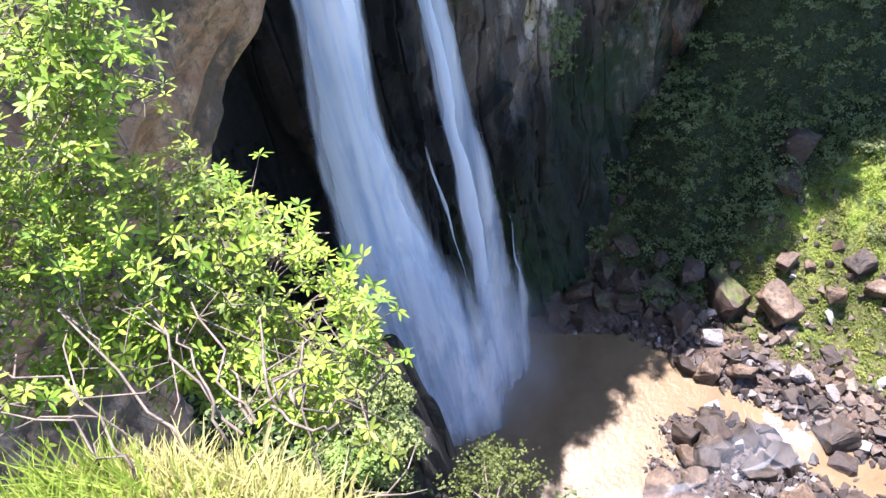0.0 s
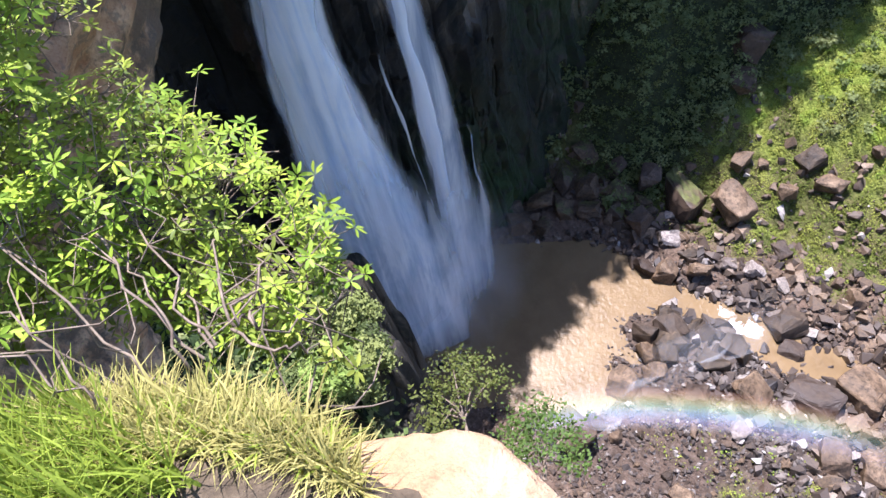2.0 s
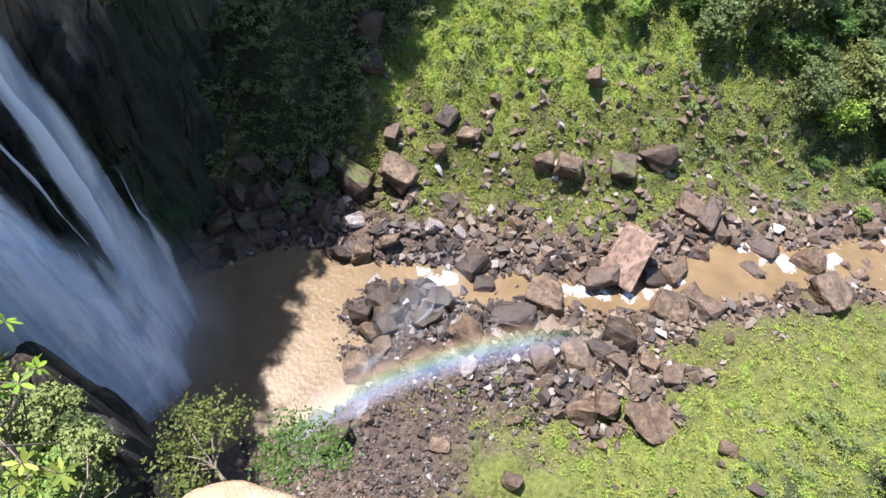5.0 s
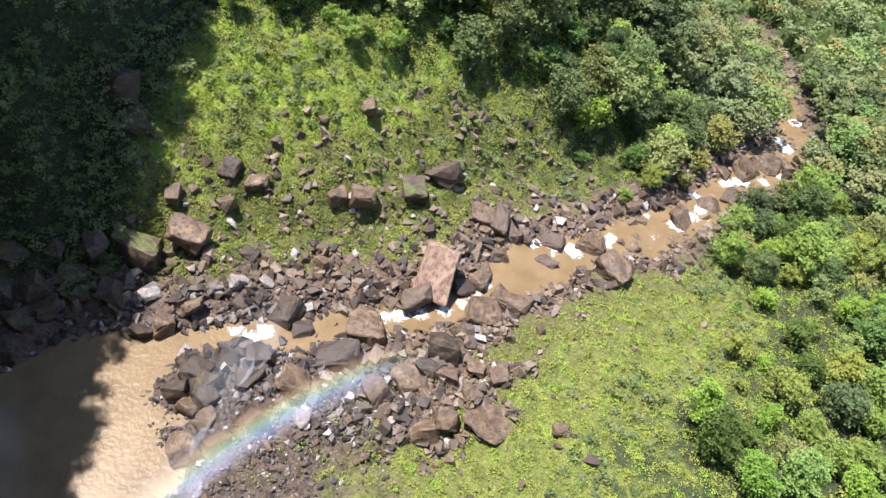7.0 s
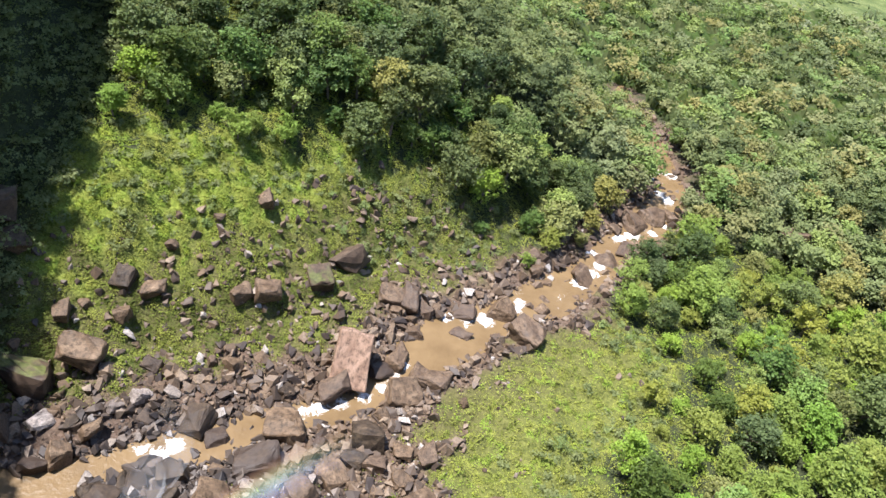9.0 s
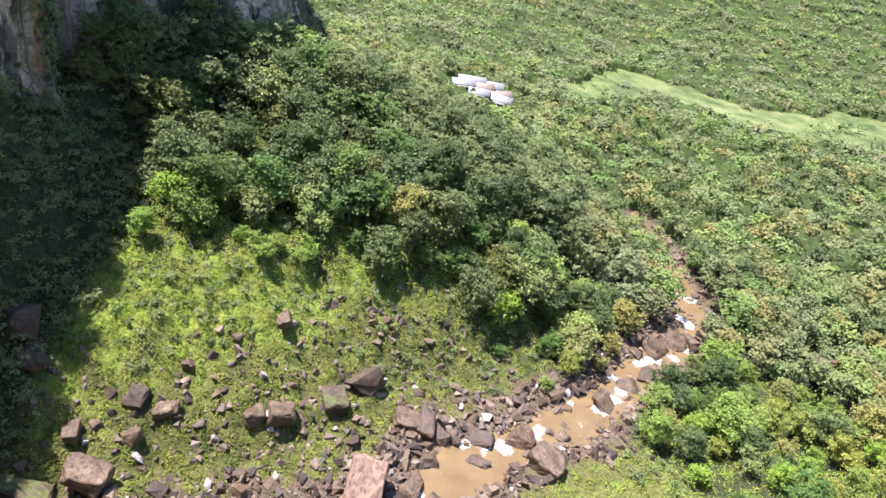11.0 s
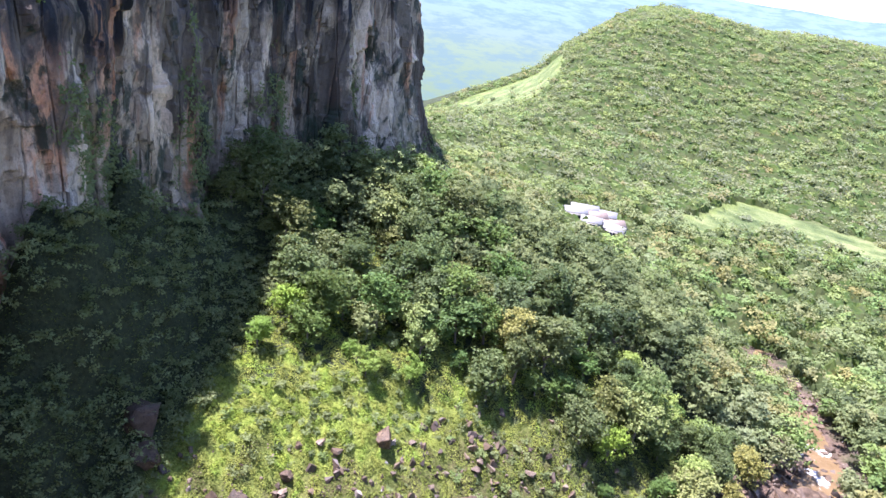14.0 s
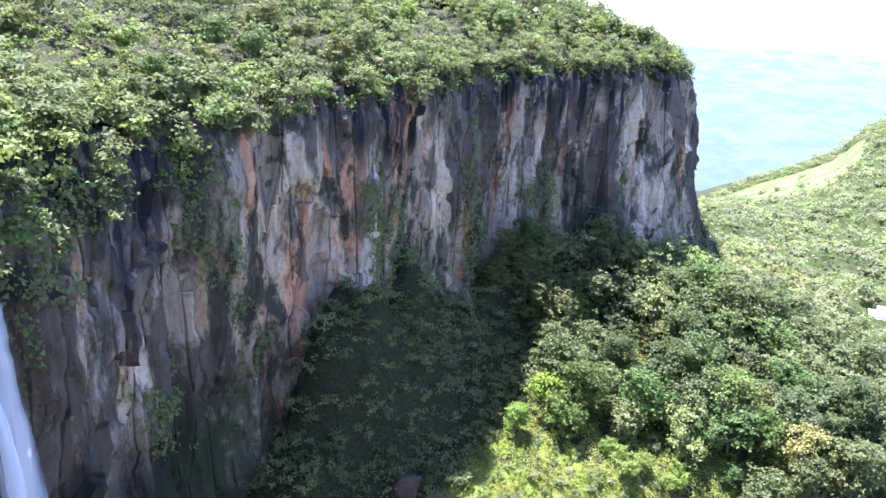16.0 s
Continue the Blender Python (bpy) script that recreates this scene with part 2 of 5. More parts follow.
# dark leaf colour standing for shade between the far crowns
SHADED_CANOPY_LEAF = leaf_material("shaded_canopy_leaves", (0.035, 0.05, 0.02), (0.12, 0.14, 0.055), tone="tone", gloss=0.9)
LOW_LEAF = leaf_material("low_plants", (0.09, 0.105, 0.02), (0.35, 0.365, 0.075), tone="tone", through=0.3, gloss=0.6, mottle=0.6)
BOULDER = boulder_material("brown_boulder", [(0.3, (0.068, 0.044, 0.026)), (0.55, (0.16, 0.106, 0.063)), (0.75, (0.285, 0.205, 0.132))], 0.75)
MOSSY = boulder_material("mossy_boulder", [(0.3, (0.048, 0.032, 0.018)), (0.55, (0.115, 0.076, 0.043)), (0.75, (0.195, 0.138, 0.085))], 0.3, 1.0)
WET = boulder_material("wet_dark_boulder", [(0.3, (0.021, 0.015, 0.010)), (0.55, (0.066, 0.046, 0.029)), (0.75, (0.145, 0.102, 0.062))], 0.95)
PALE = boulder_material("pale_boulder", [(0.3, (0.14, 0.11, 0.09)), (0.55, (0.34, 0.29, 0.25)), (0.75, (0.52, 0.47, 0.43))], 0.7)
n = Nodes("bark")
v = n.coords((1, 1, 0.25))
BARK = n.done(n.ramp(n.noise(v, 9, 6), [(0.3, (0.06, 0.045, 0.035)), (0.7, (0.26, 0.21, 0.17))]), 0.9, n.bump(n.noise(v, 14, 5), 0.6, 0.02))


# ---- building helpers ----
def mesh_from(name, verts, faces):
    me = bpy.data.meshes.new(name)
    verts, faces = np.asarray(verts, np.float32), np.asarray(faces, np.int32)
    k = faces.shape[1]
    me.vertices.add(len(verts))
    me.vertices.foreach_set("co", verts.ravel())
    me.loops.add(faces.size)
    me.loops.foreach_set("vertex_index", faces.ravel())
    me.polygons.add(len(faces))
    me.polygons.foreach_set("loop_start", np.arange(0, faces.size, k, dtype=np.int32))
    me.update(calc_edges=True)
    return me


def shade(me, smooth_on=True):
    me.polygons.foreach_set("use_smooth", np.full(len(me.polygons), smooth_on))


def point_attr(me, name, values):
    a = me.attributes.new(name, "FLOAT", "POINT")
    a.data.foreach_set("value", np.asarray(values, np.float32).ravel())


def thing(name, me, material, label="", category="", group="", kind="", parent=None):
    ob = new(name, me)
    if me is not None and material is not None and not me.materials:
        me.materials.append(material)
    if parent is not None:
        ob.parent = parent
    return tagged(ob, label, category, group, kind)


def grid_faces(rows, cols):
    i = np.arange(rows - 1)[:, None] * cols + np.arange(cols - 1)[None, :]
    return np.stack([i, i + 1, i + cols + 1, i + cols], -1).reshape(-1, 4)


def unit(a):
    return a / (np.linalg.norm(a, axis=-1, keepdims=True) + 1e-9)


def leaf_cards(centres, outward, size, rng, aspect=0.75, spread=0.8):
    """Leaf clumps as folded four-cornered blades: vertices and faces."""
    m = len(centres)
    nrm = unit(outward + rng.normal(0, spread, (m, 3)))
    side = unit(np.cross(nrm, rng.normal(0, 1, (m, 3))))
    up = np.cross(side, nrm)
    s = (size * rng.uniform(0.6, 1.4, m))[:, None]
    tip, root = up * s * 0.6, -up * s * 0.5
    wide = side * s * aspect * 0.5
    fold = nrm * s * rng.uniform(-0.25, 0.1, m)[:, None]
    v = np.stack([centres + root, centres + wide + fold, centres + tip, centres - wide + fold * 0.6], 1).reshape(-1, 3)
    q = np.arange(m)[:, None] * 4
    return v, np.concatenate([q + np.array([0, 1, 2]), q + np.array([0, 2, 3])])


def leaf_sprays(centres, outward, size, rng, spread=0.45):
    """Small three-cornered sprays of leaves: vertices and faces."""
    m = len(centres)
    nrm = unit(outward + rng.normal(0, spread, (m, 3)))
    side = unit(np.cross(nrm, rng.normal(0, 1, (m, 3))))
    up = np.cross(side, nrm)
    s = (size * rng.uniform(0.6, 1.4, m))[:, None]
    v = np.stack([centres + up * s * 0.62, centres + side * s * 0.5 - up * s * rng.uniform(0.1, 0.5, (m, 1)), centres - side * s * rng.uniform(0.3, 0.6, (m, 1)) - up * s * 0.3], 1)
    return v.reshape(-1, 3), np.arange(3 * m).reshape(-1, 3)


def tube(path, radii, sides=6):
    """A tapered tube along a path: vertices and faces."""
    path, radii = np.asarray(path, float), np.asarray(radii, float)
    d = unit(np.gradient(path, axis=0))
    ref = np.array([0.31, 0.87, 0.38])
    a = unit(np.cross(d, ref))
    b = np.cross(d, a)
    ang = np.arange(sides) * 2 * np.pi / sides
    v = path[:, None] + radii[:, None, None] * (np.cos(ang)[None, :, None] * a[:, None] + np.sin(ang)[None, :, None] * b[:, None])
    k = np.arange(len(path) - 1)[:, None] * sides + np.arange(sides)[None, :]
    k2 = np.arange(len(path) - 1)[:, None] * sides + (np.arange(sides)[None, :] + 1) % sides
    return v.reshape(-1, 3), np.stack([k, k2, k2 + sides, k + sides], -1).reshape(-1, 4)


def merge(pieces):
    vs, fs, base = [], [], 0
    for v, f in pieces:
        vs.append(v)
        fs.append(f + base)
        base += len(v)
    return np.concatenate(vs), np.concatenate(fs)


# ---- plan of the valley ----
# river line: x, y, z of the water surface, half width
RIVER = np.array([(-44, 14, 0.0, 12), (-37, 27, 0.0, 13), (-28.5, 41.5, -0.5, 3.6), (-19, 49.3, -1.1, 2.4), (-6, 57.5, -1.8, 2.2), (3, 72, -2.2, 5.4),
                  (13, 83, -3.2, 3), (20, 89.5, -4.0, 4.4), (28.5, 100, -5.0, 3.2), (42, 122.5, -7.0, 4), (50.5, 140.5, -8.3, 3.6), (48.6, 171, -11.0, 2.8),
                  (42.8, 193, -14.0, 2), (47, 232, -17.0, 2), (66, 300, -21.0, 4), (120, 430, -27.0, 5), (200, 700, -34.0, 5)], float)
# rim of the gorge wall: x, y, z of the rim, z of the foot
WALL = np.array([(-22, -46, 76, 20), (-40, -30, 74, 12), (-49, -14, 71, 6), (-52.5, 0, 69, 0), (-55, 8, 68.3, -1), (-58, 16, 68.6, -1), (-63, 27, 69.3, 4),
                 (-68.5, 39, 70, 10), (-72.5, 52, 71, 16), (-73.5, 66, 72.5, 20), (-75, 84, 74, 22), (-77.5, 104, 75.6, 23), (-71, 130, 76.5, 24),
                 (-63, 153, 77, 26), (-66, 166, 76, 26), (-88, 188, 74, 20), (-140, 215, 76, 10), (-260, 250, 80, 0)], float)


def along(x, y, line):
    """Nearest place on a line: signed distance (left of its way is positive) and the values there."""
    x, y = np.asarray(x, float), np.asarray(y, float)
    best = np.full(x.shape, 1e9)
    sign = np.ones(x.shape)
    vals = [np.zeros(x.shape) for _ in range(line.shape[1] - 2)]
    for a, b in zip(line[:-1], line[1:]):
        dx, dy = b[0] - a[0], b[1] - a[1]
        u = np.clip(((x - a[0]) * dx + (y - a[1]) * dy) / (dx * dx + dy * dy), 0, 1)
        ex, ey = x - a[0] - u * dx, y - a[1] - u * dy
        d = np.hypot(ex, ey)
        m = d < best
        best = np.where(m, d, best)
        sign = np.where(m, np.where(dx * ey - dy * ex >= 0, 1.0, -1.0), sign)
        for k, v in enumerate(vals):
            vals[k] = np.where(m, a[k + 2] + u * (b[k + 2] - a[k + 2]), v)
    return best * sign, vals


def smooth(a, b, v):
    u = np.clip((v - a) / (b - a), 0, 1)
    return u * u * (3 - 2 * u)


def waves(x, y, size, seed):
    """Cheap smooth noise, about -1 to 1."""
    r = np.random.RandomState(seed)
    out = np.zeros(np.shape(x))
    for _ in range(7):
        a, p = r.uniform(0, 6.28, 2)
        k = 6.28 / (size * r.uniform(0.6, 1.6))
        out = out + np.sin(k * (x * math.cos(a) + y * math.sin(a)) + p + 1.3 * np.sin(k * 0.6 * (y * math.cos(a) - x * math.sin(a)) + 2 * p))
    return out / 3.2


# crest of the hills across the valley: bearing in degrees, height of the crest in degrees seen from the viewpoint
CREST = np.array([(-60, -6), (-24, -13), (-19.6, -12.2), (-17, -10.8), (-13, -8.8), (-10.5, -7.1), (-9.1, -5.1), (-7.3, -3.6), (-5.5, -2.1), (-3.8, -1.4), (-2.1, -1.1), (1.5, -1.3), (4.5, -1.5), (8.4, -1.6), (16, -1.8), (25, -1.2), (40, 0), (60, 2), (90, 3)], float)


def height(x, y):
    x, y = np.asarray(x, float), np.asarray(y, float)
    dist = np.hypot(x, y)
    bearing = np.degrees(np.arctan2(x, y))
    d, (zr, hw) = along(x, y, RIVER)
    w, (rim, foot) = along(x, y, WALL)
    off = np.abs(d) - hw
    # bed and banks
    bed = zr - 0.9 * smooth(0.6, -2.0, off)
    left = bed + 0.7 * smooth(0, 4, off) + 0.13 * np.clip(off - 2, 0, 14) + 0.62 * np.clip(off - 14, 0, 24) + 0.25 * np.clip(off - 38, 0, 60)
    right = bed + 1.0 * smooth(0, 4, off) + 0.05 * np.clip(off - 3, 0, 30) + 0.16 * np.clip(off - 28, 0, 110)
    z = np.where(d > 0, left, right)
    near = smooth(330, 170, dist)
    z = z * near + (zr + 1.5 + 0.02 * np.clip(off, 0, 200)) * (1 - near)
    z = z + smooth(2, 12, off) * near * (0.7 * waves(x, y, 16, 3) + 0.35 * waves(x, y, 6, 4)) + smooth(30, 90, off) * 2.0 * waves(x, y, 60, 5)
    # overgrown slope against the wall
    z = z + (10 + 14 * smooth(92, 66, y)) * (1 + 0.35 * waves(x, y, 15, 23)) * smooth(30, 62, y) * smooth(150, 120, y) * smooth(-15, -3, w) * smooth(2.5, -1.5, w) * smooth(-30, -40, x)
    # heap of stones below the pool
    z = z + 2.5 * np.exp(-((x + 26.5) ** 2 / 80 + (y - 32.5) ** 2 / 42)) * (1 + 0.35 * waves(x, y, 6, 27))
    # hills beyond the valley
    el = np.interp(bearing, CREST[:, 0], CREST[:, 1])
    crest = 80 + 820 * np.tan(np.radians(el))
    rise = smooth(400, 830, dist) ** 1.25
    fall = smooth(880, 1500, dist)
    z = z * (1 - rise) + crest * rise
    z = z + rise * (1 - fall) * (3 * waves(x, y, 150, 6) - 2) - fall * 120
    # far slopes up to the plateau on the horizon
    z = z + smooth(1600, 4600, dist) * 110
    return z


# meadow strip on the valley floor: x, y, half width
MEADOW = np.array([(-6, 318, 8, 0), (16, 325, 11, 0), (34, 345, 12, 0), (66, 388, 22, 0), (92, 380, 22, 0), (116, 366, 22, 0), (150, 370, 26, 0), (190, 385, 32, 0)], float)


# ---- ground: one sheet from the foot of the viewpoint to the horizon ----
def zones(x, y):
    """How rocky, wooded, lush and tilled the ground is."""
    d, (zr, hw) = along(x, y, RIVER)
    w, (rim, foot) = along(x, y, WALL)
    dist, off = np.hypot(x, y), np.abs(d) - hw
    bearing = np.degrees(np.arctan2(x, y))
    jag = 2.5 * waves(x, y, 9, 11) + 1.5 * waves(x, y, 4, 12)
    upstream = smooth(75, 50, y)
    bank = np.where(d > 0, 6 + 4 * upstream, 4 + 12 * smooth(62, 42, y))
    rocky = smooth(bank + 2, bank - 2, off + jag)
    rocky = np.maximum(rocky, smooth(24, 14, off + jag) * smooth(40, 30, y) * smooth(-55, -35, x))
    rocky = rocky * smooth(260, 190, dist)
    # trees: high on the talus, and beyond the grass of the other bank
    left_line = np.interp(x, [-60, -47, -36, -20, -9, 8, 18, 30, 44, 60], [78, 82, 91, 101, 103, 102, 102, 107, 130, 150])
    left = smooth(-5, 3, y - left_line + 2 * jag) * (d > 0)
    # overgrown strip along the wall; its dark ground colour also stands for shade
    left = np.maximum(left, smooth(-21, -17, w) * smooth(36, 42, y))
    right_line = np.interp(y, [0, 40, 52, 65, 81, 90, 100, 120], [24, 24, 27, 39, 43, 30, 30, 30])
    right = smooth(-4, 3, x - right_line + 2 * jag) * (d < 0)
    wood = np.where(d > 0, left, right)
    wood = np.maximum(wood * smooth(0.5, 3, off), smooth(170, 190, dist) * np.maximum(smooth(1, 4, off), smooth(205, 215, dist)))
    md, (mw, _) = along(x, y, MEADOW)
    meadow = smooth(1.15, 0.9, np.abs(md) / mw + 0.16 * waves(x, y, 30, 13) + 0.08 * waves(x, y, 12, 24))
    spur = smooth(-19, -16, bearing) * smooth(-8.2, -9.6, bearing + 0.6 * waves(x, y, 60, 22)) * smooth(0, 40, dist - 560 - 16 * (bearing + 16)) * smooth(870, 820, dist)
    far = smooth(1000, 1300, dist)
    field = np.clip(np.maximum(np.maximum(meadow, spur), far * smooth(0.1, 0.5, waves(x, y, 420, 14))), 0, 1)
    wood = wood * (1 - np.maximum(meadow, spur)) * (1 - field * far)
    lush = np.where(d > 0, smooth(21, 31, off + 1.5 * jag) * smooth(-16, -20, w), 0.3 * smooth(4, 20, off))
    return rocky, wood, lush, field


def wetness(x, y):
    """Stones that the spray keeps wet and dark."""
    return smooth(20, 12, np.hypot((x + 24) * 0.85, (y - 31) * 0.9) + 2.5 * waves(x, y, 7, 18))


ang = np.concatenate([np.arange(-180, -126, 3.0), np.arange(-126, 72, 0.72), np.arange(72, 180, 3.0), [180.0]])
rad = np.concatenate([12 * np.exp(np.arange(0, 2.95, 0.0118)), 230 * np.exp(np.arange(0, 3.06, 0.026))])
A, RR = np.meshgrid(np.radians(ang), rad)
GX, GY = RR * np.sin(A), RR * np.cos(A)
GZ = height(GX, GY)
me = mesh_from("ground", np.stack([GX, GY, GZ], -1).reshape(-1, 3), grid_faces(len(rad), len(ang))[:, ::-1])
for key, val in zip(("rocky", "wood", "lush", "field"), zones(GX, GY)):
    point_attr(me, key, val)
point_attr(me, "wet", wetness(GX, GY) * zones(GX, GY)[0])
shade(me)
thing("ground", me, GROUND, "green valley floor with grass, rubble banks and soil", "ground", kind="structure")


# ---- gorge wall ----
def fractal(p, octaves=4):
    return noise.fractal(Vector(p), 0.9, 2.1, octaves)


def wall_points(step_s, step_z):
    """The wall's plan resampled, with the way out of the rock."""
    seg = np.hypot(*np.diff(WALL[:, :2], axis=0).T)
    s = np.concatenate([[0], np.cumsum(seg)])
    ss = np.arange(0, s[-1], step_s)
    k = np.stack([np.interp(ss, s, WALL[:, i]) for i in range(4)], -1)
    for _ in range(int(7 / step_s)):
        k[1:-1] = 0.25 * k[:-2] + 0.5 * k[1:-1] + 0.25 * k[2:]
    t = unit(np.gradient(k[:, :2], axis=0))
    return ss, k, np.stack([t[:, 1], -t[:, 0]], -1)


def wall_out(s, z, x, y):
    """How far the rock stands out at that place along and up the wall."""
    pillar = noise.noise((s * 0.085, 0.3, z * 0.006)) * 3.4 + noise.noise((s * 0.2, 7.1, z * 0.016)) * 2.2 + noise.noise((s * 0.6, 3.1, z * 0.05)) * 0.8
    block = noise.cell((s * 0.16 + 0.6 * noise.noise((z * 0.07, s * 0.02, 1)), z * 0.055 + 0.8 * noise.noise((s * 0.09, 2, 2)), 1.0)) * 1.0 + noise.cell((s * 0.42 + 0.4 * noise.noise((z * 0.1, s * 0.05, 3)), z * 0.085 + 1.1 * noise.noise((s * 0.3, 4, 2)), 7.0)) * 0.8
    rough = fractal((s * 0.35, 5.0, z * 0.22), 5) * 0.8
    return pillar + block + rough


def build_wall():
    ss, k, out = wall_points(0.52, 0.5)
    rows = 135
    u = np.linspace(0, 1, rows)
    P = np.zeros((rows, len(ss), 3))
    damp_shade, moss, drip, O = [np.zeros((rows, len(ss))) for _ in range(4)]
    for j, s in enumerate(ss):
        x, y, rim, foot = k[j]
        low = foot - 7
        bear = math.degrees(math.atan2(x, y))
        for i in range(rows):
            z = low + (rim - low) * u[i]
            o = wall_out(s, z, x, y)
            O[i, j] = o
            o += 7.0 * max(0, 1 - (z - foot + 6) / 26) ** 1.6                 # broken foot
            o -= 1.4 * (1 - u[i]) + 2.2 * max(0, u[i] - 0.93) / 0.07      # leaning face, rounded rim
            o += 13.5 * (1 - u[i]) ** 1.25 * float(smooth(118, 150, y))      # spreading end of the wall
            wet = max(0, 1 - abs(bear + 81) / 9.0)
            o -= 2.5 * wet * max(0, 1 - z / 75)
            P[i, j] = (x + out[j, 0] * o, y + out[j, 1] * o, z + 0.35 * noise.noise((s * 0.5, z * 0.5, 9)))
            # around the wet strip, the gorge's shade is painted into the same mask
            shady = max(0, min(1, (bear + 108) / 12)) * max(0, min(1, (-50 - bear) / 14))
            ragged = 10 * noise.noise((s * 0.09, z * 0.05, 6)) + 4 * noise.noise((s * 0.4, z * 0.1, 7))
            damp_shade[i, j] = min(0.96, 1.25 * wet + 0.94 * shady * max(0, min(1, (42 + 42 * max(0, min(1, (-78 - bear) / 6)) + ragged - z) / 9)))
            # ragged darker band below the rim
            damp_shade[i, j] = max(damp_shade[i, j], 0.75 * max(0, min(1, (z - rim + 5.5 + 0.6 * ragged) / 5)))
            drip[i, j] = max(0, min(1, (4.5 + 6.5 * max(0, min(1, (55 - y) / 20)) + 12 * noise.noise((s * 0.05, 1.5, 2)) + 9 * noise.noise((s * 0.5, 0.5, 3)) - (rim - z)) / 7 + 0.5))
            moss[i, j] = max(0, min(1, (0.85 - (z - foot) / 27 + 0.8 * noise.noise((s * 0.06, z * 0.05, 4))) * 1.2))
    wide = np.stack([np.convolve(row, np.ones(15) / 15, "same") for row in O])
    hollow = np.clip((wide - O - 0.5) / 1.2, 0, 1)
    me = mesh_from("gorge_wall", P.reshape(-1, 3), grid_faces(rows, len(ss)))
    point_attr(me, "damp_shade", damp_shade)
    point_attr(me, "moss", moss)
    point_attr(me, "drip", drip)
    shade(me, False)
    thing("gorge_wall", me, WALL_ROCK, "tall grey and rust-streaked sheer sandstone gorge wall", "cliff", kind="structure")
    return ss, k, out, P, damp_shade, moss, hollow


WS, WK, WOUT, WP, WDAMP_SHADE, WMOSS, WHOLLOW = build_wall()


def plateau_z(w, rim):
    """Height of the plateau behind the rim."""
    return rim - 0.8 + 0.30 * np.clip(w, 0, 30) + 0.12 * np.clip(w - 30, 0, 80)


def build_plateau():
    back = np.concatenate([[-0.6, 0.5, 1.5, 3], np.geomspace(5, 140, 14)])
    top = WP[-1]
    P = np.zeros((len(back), len(WS), 3))
    for i, b in enumerate(back):
        P[i, :, :2] = top[:, :2] - WOUT * (b + 0.6)
        P[i, :, 2] = top[:, 2] - 0.05 + (plateau_z(np.full(len(WS), b), WK[:, 2]) - plateau_z(np.zeros(len(WS)), WK[:, 2])) + 0.5 * waves(P[i, :, 0], P[i, :, 1], 12, 21) * min(1, i / 4)
    me = mesh_from("plateau", P.reshape(-1, 3), grid_faces(len(back), len(WS)))
    for key, val in (("rocky", 0.1), ("wood", 0.9), ("lush", 0.2), ("field", 0.0), ("wet", 0.0)):
        point_attr(me, key, np.full(len(me.vertices), val))
    shade(me)
    thing("plateau", me, GROUND, "wooded ground above the gorge wall", "ground", kind="structure")


build_plateau()


# ---- river and pool ----
# white water between the boulders: x, y, radius
CHUTES = ((-31, 42.5, 1.3), (-28.8, 42.5, 1.7), (-27.5, 44.2, 1.6), (-13.6, 53.8, 1.3), (-11.7, 54.8, 1.6), (-9.2, 56.5, 1.5), (-6.2, 58.6, 1.4), (-4, 61, 1.4), (-2.6, 63.3, 1.4), (-1.4, 66, 1.0),
          (3.4, 78.3, 1.5), (6.4, 79.3, 1.7), (9.6, 80.2, 1.7), (15.2, 86.6, 1.3), (14.8, 84.6, 1.0), (26.6, 96.5, 1.6), (29.0, 100.4, 1.9), (30.8, 104, 1.7), (29.4, 107.5, 1.3), (35.6, 115.5, 1.6),
          (38.2, 117.8, 1.4), (43.9, 120.5, 1.5), (47, 124.5, 1.5), (41, 121.2, 1.3), (48.5, 136.2, 2.4), (46.8, 139, 1.8), (49.1, 149.5, 1.7), (52, 149.3, 1.4), (45.4, 146, 1.4))

def build_water():
    seg = np.hypot(*np.diff(RIVER[:, :2], axis=0).T)
    s = np.concatenate([[0], np.cumsum(seg)])
    ss = np.arange(-14, s[-1], 0.8)
    k = np.stack([np.interp(ss, s, RIVER[:, i]) for i in range(4)], -1)
    d0 = unit(RIVER[1, :2] - RIVER[0, :2])
    k[ss < 0, :2] += ss[ss < 0, None] * d0
    for _ in range(10):
        k[1:-1] = 0.25 * k[:-2] + 0.5 * k[1:-1] + 0.25 * k[2:]
    t = unit(np.gradient(k[:, :2], axis=0))
    side = np.stack([-t[:, 1], t[:, 0]], -1)
    cols = np.linspace(-1, 1, 31)
    W = k[:, 3] + 3.5
    P = np.zeros((len(ss), 31, 3))
    P[:, :, :2] = k[:, None, :2] + side[:, None] * (cols[None, :, None] * W[:, None, None])
    slope = -np.gradient(k[:, 2], ss)
    rapid = np.clip((slope - 0.03) * 22, 0, 1)[:, None] * np.ones(31)
    x, y = P[..., 0], P[..., 1]
    P[..., 2] = k[:, 2][:, None] + 0.10 * rapid * waves(x, y, 2.2, 31) + 0.03 * waves(x, y, 1.5, 32)
    burst = np.exp(-((x + 43.5) ** 2 + (y - 7) ** 2) / 40) + 0.6 * np.exp(-((x + 47) ** 2 + (y - 14) ** 2) / 16)
    P[..., 2] += 0.5 * burst * waves(x, y, 2.5, 33)
    me = mesh_from("river", P.reshape(-1, 3), grid_faces(len(ss), 31)[:, ::-1])
    chute = np.zeros(x.shape)
    for cx, cy, w in CHUTES:
        chute = np.maximum(chute, np.exp(-((x - cx) ** 2 + (y - cy) ** 2) / w ** 2))
    point_attr(me, "foam", np.clip(rapid * (0.1 + 0.3 * waves(x, y, 5, 34)) + 0.35 * burst + chute, 0, 1))
    shade(me)
